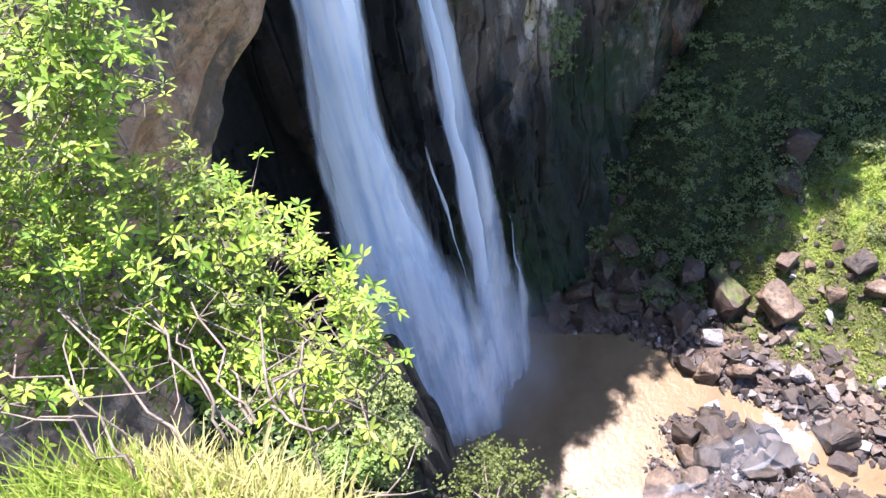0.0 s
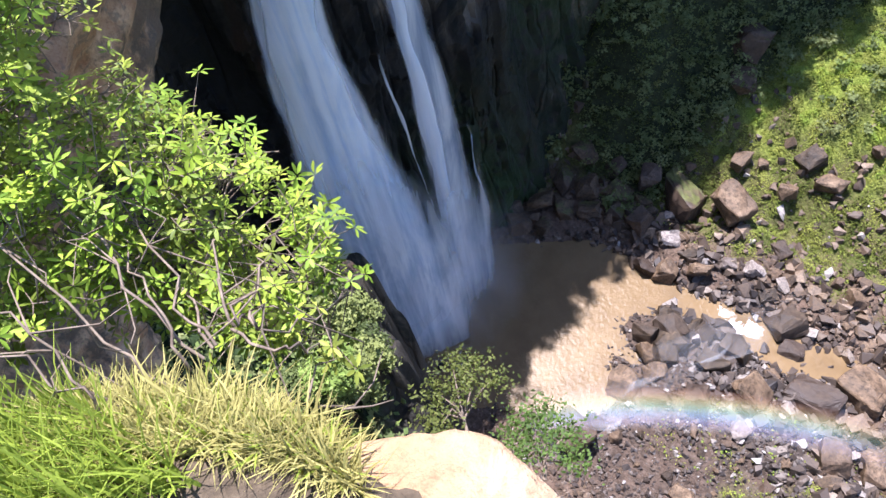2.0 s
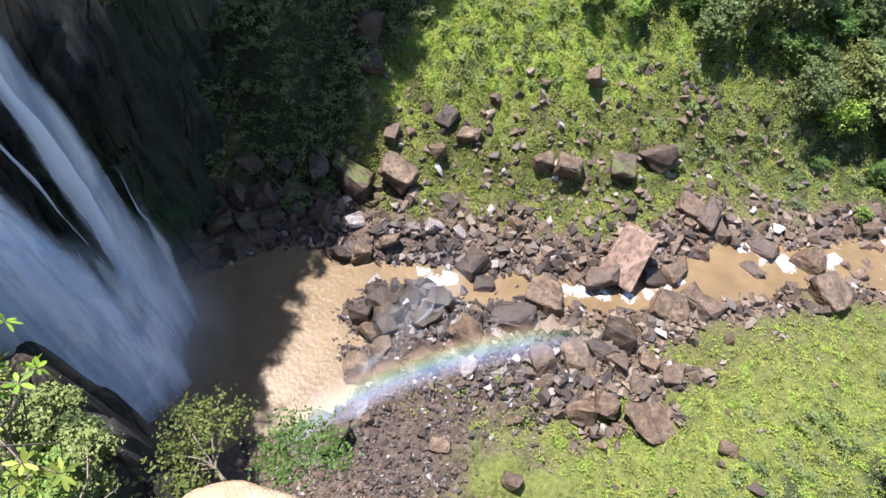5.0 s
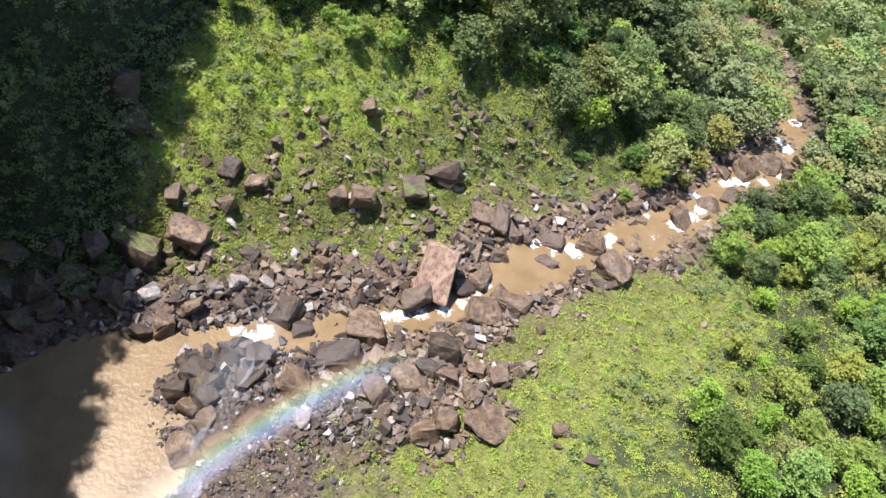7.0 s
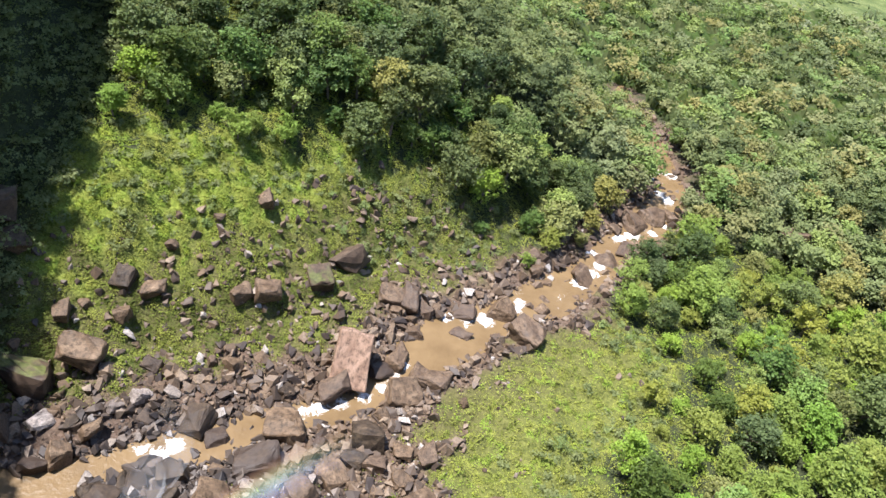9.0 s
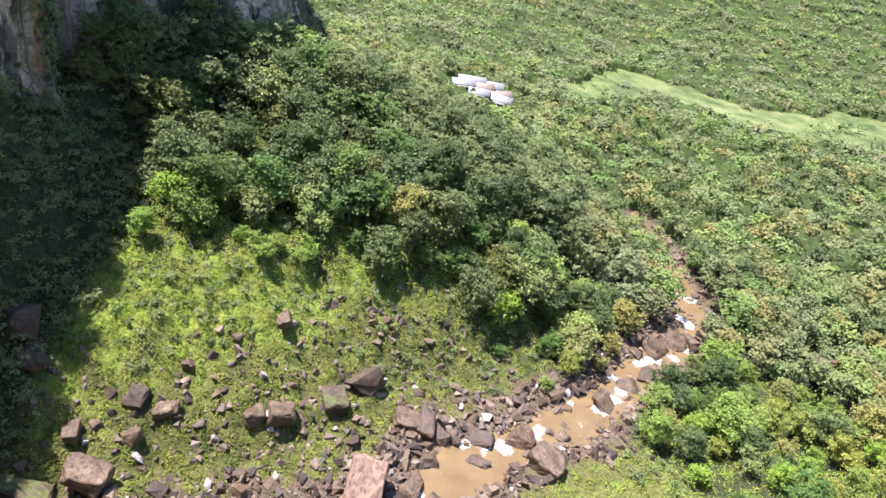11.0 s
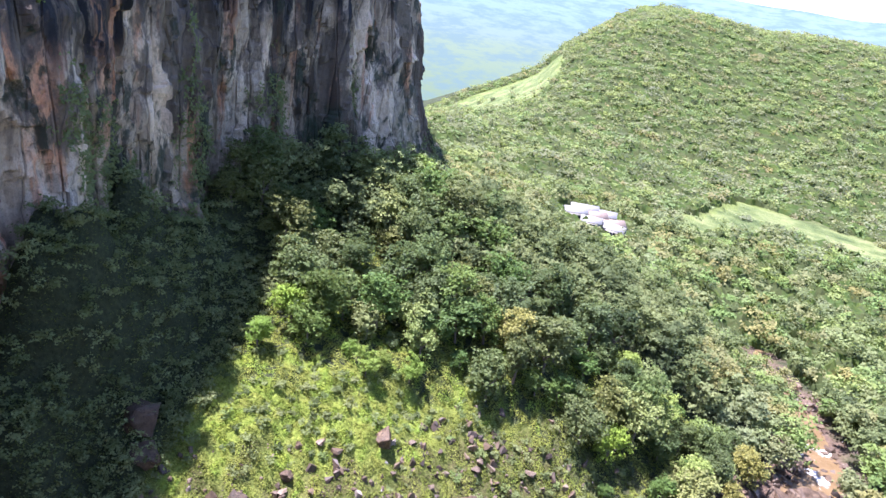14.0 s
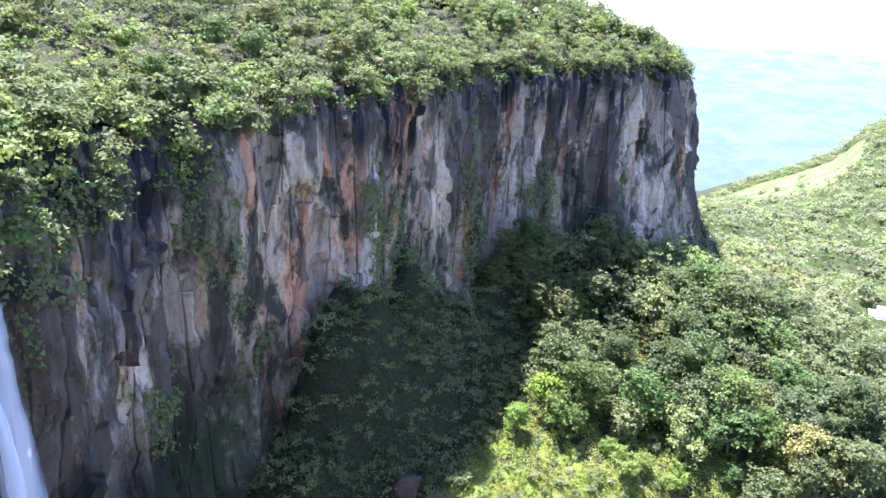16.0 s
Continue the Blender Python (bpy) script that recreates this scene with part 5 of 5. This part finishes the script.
def undergrowth():
    """Dark leaves and litter added on the steep soil as the shrub's shade."""
    r = np.random.RandomState(88)
    a, q = r.uniform(-142, -96, 5200), r.uniform(1.08, 2.5, 5200)
    rr = brink(a) * q
    z = np.interp(q, [1.05, 1.12, 1.2, 1.5, 1.9, 2.6], [77.7, 77.4, 77.0, 76.2, 75.0, 72.5])
    c = np.stack([rr * np.sin(np.radians(a)), rr * np.cos(np.radians(a)), z + r.uniform(0.02, 0.16, len(a))], -1)
    v, f = leaf_cards(c, np.tile(np.array([-0.5, 0.1, 0.8]), (len(a), 1)), 0.075, r, 0.5, 0.8)
    thing("undergrowth", mesh_from("undergrowth", v, f), FOREST_DARK, "dark green leaves added on the steep soil as shade below the shrub", "plants", kind="stuff")


undergrowth()


# ---- rock nose beside the viewpoint, overhanging the gorge ----
def build_nose():
    plan = np.array([(-46, -12), (-34, -5.5), (-25, -1.2), (-20.2, 0.3), (-17.6, -2.4), (-15, -7), (-12.5, -12), (-9, -18), (-4, -24)], float)
    s = np.concatenate([[0], np.cumsum(np.hypot(*np.diff(plan, axis=0).T))])
    ss = np.arange(0, s[-1], 0.26)
    k = np.stack([np.interp(ss, s, plan[:, i]) for i in (0, 1)], -1)
    for _ in range(14):
        k[1:-1] = 0.25 * k[:-2] + 0.5 * k[1:-1] + 0.25 * k[2:]
    t = unit(np.gradient(k, axis=0))
    out = np.stack([t[:, 1], -t[:, 0]], -1) * -1
    zs = np.linspace(44, 92, 150)
    P = np.zeros((len(zs), len(ss), 3))
    for i, z in enumerate(zs):
        back = float(np.interp(z, [40, 58, 63, 66.5, 69, 71.3, 76, 92], [-12, -11, -8.0, -3.5, -1.9, 0, 1.2, 2.5]))
        for j, q in enumerate(ss):
            o = 0.9 * fractal((q * 0.2, z * 0.16, 3), 6) + 0.7 * noise.noise((q * 0.5, z * 0.22, 8)) + 0.45 * noise.noise((q * 1.3, z * 0.5, 4)) + 0.3 * noise.cell((q * 0.3, z * 0.35 + 0.4 * noise.noise((q * 0.2, 0, 1)), 2))
            P[i, j] = (k[j, 0] + out[j, 0] * o - (2.0 if z < 63 else 0), k[j, 1] + out[j, 1] * o + back, z)
    me = mesh_from("overhanging_cliff", P.reshape(-1, 3), grid_faces(len(zs), len(ss)))
    shade(me)
    thing("overhanging_cliff", me, CLIFF, "overhanging brown and grey sandstone cliff above the gorge", "cliff", kind="structure")


build_nose()


# ---- dark buttress beside the foot of the main fall ----
def buttress_z(x, y):
    top = 34 * smooth(5.0, 0.3, y + 0.9 * waves(x, y, 4, 61)) * smooth(-45, -38, x) * smooth(-8, -17, x)
    return top + 1.6 * waves(x, y, 7, 62) + 0.7 * waves(x, y, 2.5, 63) - 1.5


def build_buttress():
    xs, ys = np.arange(-47, -6, 0.4), np.arange(-40, 7.5, 0.35)
    X, Y = np.meshgrid(xs, ys)
    P = np.stack([X, Y, buttress_z(X, Y)], -1)
    me = mesh_from("rock_buttress", P.reshape(-1, 3), grid_faces(len(ys), len(xs)))
    point_attr(me, "damp_shade", np.full(X.shape, 0.85))
    point_attr(me, "moss", smooth(0, -4, Y))
    shade(me)
    thing("rock_buttress", me, WALL_ROCK, "black wet rock buttress beside the waterfall", "cliff", kind="structure")
    r = np.random.RandomState(66)
    x, y = r.uniform(-44, -14, 9000), r.uniform(-30, 1.0, 9000)
    keep = r.uniform(0, 1, 9000) < smooth(0.8, -3, y) * 0.9
    x, y = x[keep], y[keep]
    c = np.stack([x, y, buttress_z(x, y) + r.uniform(0, 0.9, len(x))], -1)
    pieces, tones = [leaf_cards(c, np.tile(np.array([0.2, 0.3, 1.0]), (len(x), 1)), 0.5, r)], [np.repeat(r.uniform(0.1, 0.6, len(x)), 4)]
    v, f = merge(pieces)
    me = mesh_from("buttress_plants", v, f)
    point_attr(me, "tone", np.concatenate(tones))
    thing("buttress_plants", me, FOREST_FAR, "dark green undergrowth on the rock buttress", "plants", kind="stuff")


build_buttress()
for bearing, r, kind, s in ((-93.5, 24.5, 5, 0.75), (-96.5, 23.5, 5, 0.62), (-91.3, 27.0, 6, 0.8), (-99.5, 25, 2, 0.7), (-103, 26, 5, 0.8), (-90.5, 31, 6, 0.8), (-95, 30, 6, 1.0)):
    x, y, _ = polar(bearing, r, 0)
    tree(kind, x, y, float(buttress_z(np.array(x), np.array(y))) - 0.3, s, bearing * 7 % 360, "trees on the buttress")


# ---- small trees below the ledge ----
def ledge_tree(name, label, base, tips, clump, cards, size, seed, material):
    """A thin crooked tree: pale limbs with flat clumps of leaves at the tips."""
    r = np.random.RandomState(seed)
    base = np.array(base, float)
    wood, cs = [], []
    fork = base + (np.mean(tips, axis=0) - base) * 0.45
    wood.append(tube([base, (base + fork) / 2 + r.normal(0, 0.2, 3), fork], [0.16, 0.12, 0.10], 6))
    for tip in tips:
        tip = np.array(tip, float)
        mid = (fork + tip) / 2 + r.normal(0, 0.35, 3) - np.array([0, 0, 0.3])
        wood.append(tube([fork, mid, tip], [0.085, 0.06, 0.02], 5))
        d = r.normal(0, 1, (cards, 3)) * np.array([clump, clump, clump * 0.26]) * 0.6
        cs.append(tip + d + np.array([0, 0, 0.15]))
    root = thing(name, None, None, label, "tree")
    v, f = merge(wood)
    me = mesh_from("trunk", v, f)
    shade(me)
    thing("trunk", me, PALE_BARK, parent=root)
    c = np.concatenate(cs)
    v, f = leaf_cards(c, np.tile(np.array([0, 0, 0.8]), (len(c), 1)), size, r, 0.6, 0.7)
    thing("crown", mesh_from("crown", v, f), material, parent=root)


n = Nodes("pale_bark")
v = n.coords((1, 1, 0.3))
PALE_BARK = n.done(n.ramp(n.noise(v, 18, 6), [(0.3, (0.09, 0.065, 0.045)), (0.7, (0.25, 0.195, 0.14))]), 0.85, n.bump(n.noise(v, 40, 5), 0.5, 0.01))
SMALL_LEAF = leaf_material("small_tree_leaves", (0.05, 0.083, 0.025), (0.16, 0.21, 0.065))
ledge_tree("ledge_tree", "thin pale-limbed tree with flat leafy clumps below the ledge", ray(-79, -69.6, 45), [ray(-85.6, -66.6, 46), ray(-83.5, -64.9, 47), ray(-79, -63.4, 47), ray(-75.3, -63.6, 47), ray(-72.3, -65.0, 46), ray(-78, -65.4, 44.5), ray(-85.0, -67.8, 45)], 1.15, 190, 0.26, 5, SMALL_LEAF)
ledge_tree("ledge_shrub", "leafy grey-green shrub growing beside the ledge", ray(-62, -73, 44), [ray(-69, -69.6, 45), ray(-66, -68.4, 45), ray(-62, -67.8, 45), ray(-57, -69.2, 45), ray(-55, -71, 44), ray(-62, -70, 43.5), ray(-68, -71, 44)], 1.1, 190, 0.28, 6, SMALL_LEAF)


# ---- big shrub on the brink ----
BRIGHT_LEAF = leaf_material("bright_shrub_leaves", (0.075, 0.115, 0.015), (0.37, 0.42, 0.065), "tone", 0.38, 0.38)


def rosette(centre, axis, r, size):
    """Six or seven narrow leaflets spread like fingers."""
    axis = unit(axis + r.normal(0, 0.3, 3))
    a = unit(np.cross(axis, np.array([0.3, 0.5, 0.81])))
    b = np.cross(axis, a)
    vs, fs = [], []
    m = r.randint(5, 8)
    turn = r.uniform(0, 6.28)
    for k in range(m):
        q = turn + k * 2 * math.pi / m + r.normal(0, 0.15)
        d = unit(math.cos(q) * a + math.sin(q) * b + axis * r.uniform(-0.05, 0.45))
        w = unit(np.cross(d, axis))
        nrm = np.cross(w, d)
        L, W = size * r.uniform(0.75, 1.15), size * r.uniform(0.115, 0.155)
        drop = nrm * L * r.uniform(-0.18, 0.06)
        p = [centre + d * L * 0.08, centre + d * L * 0.45 + w * W + nrm * W * 0.35, centre + d * L * 0.45 - w * W + nrm * W * 0.35, centre + d * L * 0.5, centre + d * L * 0.8 + w * W * 0.8 + drop * 0.6, centre + d * L * 0.8 - w * W * 0.8 + drop * 0.6, centre + d * L + drop]
        o = len(vs)
        vs += p
        fs += [(o, o + 1, o + 3, o + 3), (o, o + 3, o + 2, o + 2), (o + 1, o + 4, o + 6, o + 3), (o + 3, o + 6, o + 5, o + 2)]
    return vs, fs


def build_shrub():
    r = np.random.RandomState(12)
    right = lambda el: np.interp(el, [-62, -58, -52, -47, -43, -40, -36, -32, -28, -24, -15], [-97.5, -91, -89.2, -91, -92.6, -94.5, -97.5, -100, -102.5, -100, -99])
    low = lambda az: np.interp(az, [-145, -125, -112, -104, -97, -88], [-38, -43, -51, -57, -60, -58])
    root = ray(-113, -54, 2.75)
    limbs = [[ray(-113 + (b2 + 108) * 0.55, -53.5 + 0.06 * abs(b2 + 108), 2.6), ray(b, e, s * 0.62) + np.array([0, 0, -0.12]), ray(b2, e2, s)] for b, e, b2, e2, s in
             ((-108, -50, -93, -47, 3.6), (-108, -54, -91, -55, 3.3), (-106, -46, -96, -41, 3.9), (-112, -44, -102, -33, 4.1), (-116, -40, -106, -24, 4.2), (-120, -42, -116, -26, 4.0),
              (-122, -44, -126, -30, 3.7), (-118, -48, -130, -38, 3.2), (-104, -56, -97, -58, 3.0), (-112, -47, -110, -38, 3.7), (-110, -46, -103, -45, 4.2))]
    wood = []
    spots = []
    for a, b, c in limbs:
        u = np.linspace(0, 1, 12)[:, None]
        path = (1 - u) ** 2 * a + 2 * u * (1 - u) * b + u * u * c + r.normal(0, 0.034, (12, 3)) * np.sin(u * 3.14)
        wood.append(tube(path, np.linspace(0.0068, 0.0025, 12), 6))
        spots += [p for p in path[4:]]
    spots = np.array(spots)
    leaves_v, leaves_f, tones, base = [], [], [], 0
    tips = 0
    while tips < 1180:
        el = r.uniform(-62, -14)
        az = r.uniform(-140, -87)
        lim = right(el)
        if az > lim - 0.5 or el < low(az) + 1.5 or noise.noise((az * 0.14, el * 0.17, 2.0)) < -0.2:
            continue
        slant = r.uniform(2.9, 4.3) if el > -50 else r.uniform(2.7, 3.5)
        tip = ray(az, el, slant)
        near = spots[np.argmin(((spots - tip) ** 2).sum(1) + r.uniform(0, 0.12, len(spots)))]
        mid = (near + tip) / 2 + r.normal(0, 0.05, 3) + np.array([0, 0, -0.04])
        wood.append(tube([near, mid, tip], [0.004, 0.003, 0.002], 5))
        if tips < 160:
            spots = np.concatenate([spots, [mid, (mid + tip) / 2]])
        grow = unit(tip - near)
        # leaves farther back are toned darker, as shade inside the shrub
        tone = np.clip(0.4 + 0.3 * noise.noise(Vector(tip) * 1.7) + r.normal(0, 0.12) - 0.25 * (slant - 3.4), 0.05, 0.75)
        for k in range(r.randint(2, 5)):
            c = tip + (r.normal(0, 0.075, 3) if k else 0)
            wood.append(tube([mid * 0.3 + tip * 0.7, c], [0.003, 0.002], 4))
            v, f = rosette(c, grow * 0.5 + np.array([0.1, 0.1, 0.9]), r, 0.066)
            leaves_v.append(np.array(v))
            leaves_f.append(np.array(f) + base)
            base += len(v)
            tones.append(np.full(len(v), tone))
        tips += 1
    for _ in range(64):   # bare dead twigs low in the shrub
        a = spots[r.randint(0, 60)]
        b = a + r.normal(0, 0.11, 3) + np.array([0.0, 0.0, -0.08])
        c = b + (b - a) * r.uniform(0.3, 0.9) + r.normal(0, 0.06, 3)
        if math.degrees(math.atan2(c[0], c[1])) < -92:
            wood.append(tube([a, b, c], [0.005, 0.0035, 0.0015], 4))
    for p in ([ray(-103, -62, 2.6), ray(-98, -63.5, 2.7), ray(-93, -62.5, 2.8), ray(-89.5, -60.5, 2.9)], [ray(-100, -63.2, 2.6), ray(-95, -64.2, 2.65), ray(-91, -64.5, 2.7)], [ray(-104, -61, 2.7), ray(-100, -59, 2.9), ray(-96, -59.5, 3.0)]):
        wood.append(tube(p, np.linspace(0.006, 0.002, len(p)), 5))
    shrub = thing("shrub", None, None, "large bright green shrub with fingered leaves on the brink", "shrub")
    for v, f in wood[:len(limbs)]:
        me = mesh_from("limb", v, f)
        shade(me)
        thing("limb", me, PALE_BARK, "pale grey bare limb", parent=shrub)
    v, f = merge(wood[len(limbs):])
    me = mesh_from("twig_tangle", v, f)
    shade(me)
    thing("twig_tangle", me, PALE_BARK, "tangle of thin pale twigs", kind="stuff", parent=shrub)
    v, f = np.concatenate(leaves_v), np.concatenate(leaves_f)
    me = bpy.data.meshes.new("foliage")
    tri = [tuple(dict.fromkeys(q)) for q in f.tolist()]
    me.from_pydata(v.tolist(), [], tri)
    point_attr(me, "tone", np.concatenate(tones))
    shade(me)
    thing("foliage", me, BRIGHT_LEAF, kind="stuff", parent=shrub)


build_shrub()


# ---- far houses ----
def plain(name, colour, rough=0.8):
    n = Nodes(name)
    v = n.coords()
    return n.done(n.mix(n.ramp(n.noise(v, 1.5, 5), [(0.35, 0.35), (0.6, 0.0)]), colour, tuple(0.6 * a for a in colour)), rough, n.bump(n.noise(v, 6, 4), 0.3, 0.03))


HOUSE_WALL, ROOF_PALE, ROOF_TILE, DARK_GLASS = plain("limewashed_wall", (0.34, 0.32, 0.29)), plain("pale_sheet_roof", (0.28, 0.27, 0.25), 0.6), plain("clay_tile_roof", (0.26, 0.2, 0.155)), plain("dark_window", (0.04, 0.045, 0.05), 0.2)


def box(name, parent, material, x0, x1, y0, y1, z0, z1):
    v = np.array([(x, y, z) for z in (z0, z1) for x, y in ((x0, y0), (x1, y0), (x1, y1), (x0, y1))])
    f = np.array([(3, 2, 1, 0), (4, 5, 6, 7), (0, 1, 5, 4), (1, 2, 6, 5), (2, 3, 7, 6), (3, 0, 4, 7)])
    return thing(name, mesh_from(name, v, f), material, parent=parent)


def house(x, y, z, turn, long, wide, tall, roof, label):
    root = thing("house", None, None, label, "house", "houses of the hamlet")
    root.matrix_world = pose(x, y, z, 0, 0, turn)
    a, b = long / 2, wide / 2
    box("wall", root, HOUSE_WALL, -a, a, -b, b, -1.5, tall)
    e, h = 0.5, wide * 0.3
    v = np.array([(-a - e, -b - e, tall), (a + e, -b - e, tall), (a + e, 0, tall + h), (-a - e, 0, tall + h), (a + e, b + e, tall), (-a - e, b + e, tall)])
    v = np.concatenate([v, v + np.array([0, 0, 0.18])])
    f = np.array([(0, 1, 2, 3), (3, 2, 4, 5), (9, 8, 7, 6), (11, 10, 8, 9), (0, 6, 7, 1), (5, 4, 10, 11), (1, 7, 8, 2), (2, 8, 10, 4), (0, 3, 9, 6), (3, 5, 11, 9)])
    thing("roof", mesh_from("roof", v, f), roof, parent=root)
    box("door", root, DARK_GLASS, -0.5, 0.5, -b - 0.05, -b - 0.002, 0, 2.1)
    for k in (-0.62, -0.32, 0.32, 0.62):
        box("window", root, DARK_GLASS, k * a - 0.6, k * a + 0.6, -b - 0.04, -b - 0.002, 1.0, 2.2)


for bearing, r, turn, long, wide, tall, roof, label in ((-5.4, 250, 18, 8, 5, 3.0, ROOF_PALE, "white house with a pale sheet roof"), (-4.7, 259, 12, 10, 5, 3.0, ROOF_PALE, "long pale-roofed farm building in a clearing"),
                                                        (-3.7, 252, 25, 8, 5, 3.0, ROOF_TILE, "small house with a clay tile roof"), (-3.0, 261, 8, 9, 5.5, 3.2, ROOF_PALE, "low white shed with a pale roof"),
                                                        (-2.1, 252, 30, 8, 5, 3.0, ROOF_TILE, "small brown-roofed outbuilding among trees"), (-3.9, 243, 5, 7, 5, 2.8, ROOF_PALE, "little white hut beside the houses"),
                                                        (-1.9, 243, -12, 8, 5, 3.0, ROOF_PALE, "white cottage with a pale roof at the clearing's edge")):
    x, y, _ = polar(bearing, r, 0)
    house(x, y, float(height(x, y)) + 0.6, turn, long, wide, tall, roof, label)


# ---- rainbow over the stones, painted as colour bands on a see-through sheet ----
def build_rainbow():
    n = Nodes("painted_rainbow")
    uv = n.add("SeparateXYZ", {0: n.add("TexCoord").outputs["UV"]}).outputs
    # the rainbow's light is put into these colour stops
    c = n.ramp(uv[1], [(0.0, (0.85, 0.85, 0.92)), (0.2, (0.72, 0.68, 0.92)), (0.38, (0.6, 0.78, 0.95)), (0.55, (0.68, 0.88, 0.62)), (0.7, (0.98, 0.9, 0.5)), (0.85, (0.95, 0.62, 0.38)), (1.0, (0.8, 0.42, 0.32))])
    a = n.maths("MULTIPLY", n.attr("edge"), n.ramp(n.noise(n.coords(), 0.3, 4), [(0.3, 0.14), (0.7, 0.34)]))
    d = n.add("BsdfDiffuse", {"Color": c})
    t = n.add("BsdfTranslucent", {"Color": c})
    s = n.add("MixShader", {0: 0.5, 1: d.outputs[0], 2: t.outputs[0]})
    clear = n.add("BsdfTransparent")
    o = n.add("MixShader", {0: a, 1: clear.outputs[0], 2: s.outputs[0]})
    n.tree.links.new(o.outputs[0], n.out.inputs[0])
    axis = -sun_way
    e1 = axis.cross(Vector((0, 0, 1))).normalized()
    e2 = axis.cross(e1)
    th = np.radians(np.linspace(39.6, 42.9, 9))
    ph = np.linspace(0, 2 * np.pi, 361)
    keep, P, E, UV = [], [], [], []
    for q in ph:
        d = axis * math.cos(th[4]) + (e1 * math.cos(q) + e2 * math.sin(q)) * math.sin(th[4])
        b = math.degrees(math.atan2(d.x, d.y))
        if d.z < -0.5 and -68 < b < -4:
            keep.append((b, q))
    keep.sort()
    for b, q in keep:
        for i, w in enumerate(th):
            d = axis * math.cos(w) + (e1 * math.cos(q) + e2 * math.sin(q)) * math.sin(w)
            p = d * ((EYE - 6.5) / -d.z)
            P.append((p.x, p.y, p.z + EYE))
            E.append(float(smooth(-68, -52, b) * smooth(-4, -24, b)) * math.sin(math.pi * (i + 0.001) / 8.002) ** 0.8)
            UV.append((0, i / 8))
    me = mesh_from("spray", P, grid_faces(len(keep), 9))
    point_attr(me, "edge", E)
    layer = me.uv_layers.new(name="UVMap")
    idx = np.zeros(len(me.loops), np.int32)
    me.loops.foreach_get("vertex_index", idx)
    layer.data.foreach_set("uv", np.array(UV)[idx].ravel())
    ob = thing("rainbow_bands", me, n.mat, "faint rainbow painted as colour bands on a thin sheet", "spray", kind="stuff")
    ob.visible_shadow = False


build_rainbow()


# ---- mist at the foot of the falls ----
def build_mist():
    n = Nodes("mist")
    a = n.maths("MULTIPLY", n.attr("edge"), n.ramp(n.noise(n.coords((1, 1, 0.6)), 0.16, 6, 0.6, 0.8), [(0.3, 0.12), (0.72, 0.28)]))
    d = n.add("BsdfDiffuse", {"Color": (0.85, 0.87, 0.9)})
    t = n.add("BsdfTranslucent", {"Color": (0.85, 0.87, 0.9)})
    s = n.add("MixShader", {0: 0.5, 1: d.outputs[0], 2: t.outputs[0]})
    o = n.add("MixShader", {0: a, 1: n.add("BsdfTransparent").outputs[0], 2: s.outputs[0]})
    n.tree.links.new(o.outputs[0], n.out.inputs[0])
    for cx, cy, cz, wide, tall, seed in ((-42.5, 9, 4, 12, 11, 1), (-45.5, 15, 6, 9, 13, 2), (-24, 20, 3.0, 13, 6, 4), (-25, 36, 3.0, 14, 6, 5)):
        us, vs = np.linspace(-1, 1, 33), np.linspace(-1, 1, 25)
        U, V = np.meshgrid(us, vs)
        X = cx - 2.5 * U * U + 1.2 * waves(U * 5, V * 5, 4, seed + 80) - 0.35 * tall * V
        P = np.stack([X, cy + wide * U, cz + tall * (V + 0.35) * 0.8 + 0.5 * waves(U * 6, V * 6, 5, seed + 90)], -1)
        me = mesh_from("mist", P.reshape(-1, 3), grid_faces(25, 33))
        point_attr(me, "edge", np.clip(1 - np.sqrt(U * U + V * V), 0, 1) ** 1.2)
        shade(me)
        ob = thing("mist", me, n.mat, "thin white mist drifting off the waterfall", "mist", kind="stuff")
        ob.visible_shadow = False


build_mist()
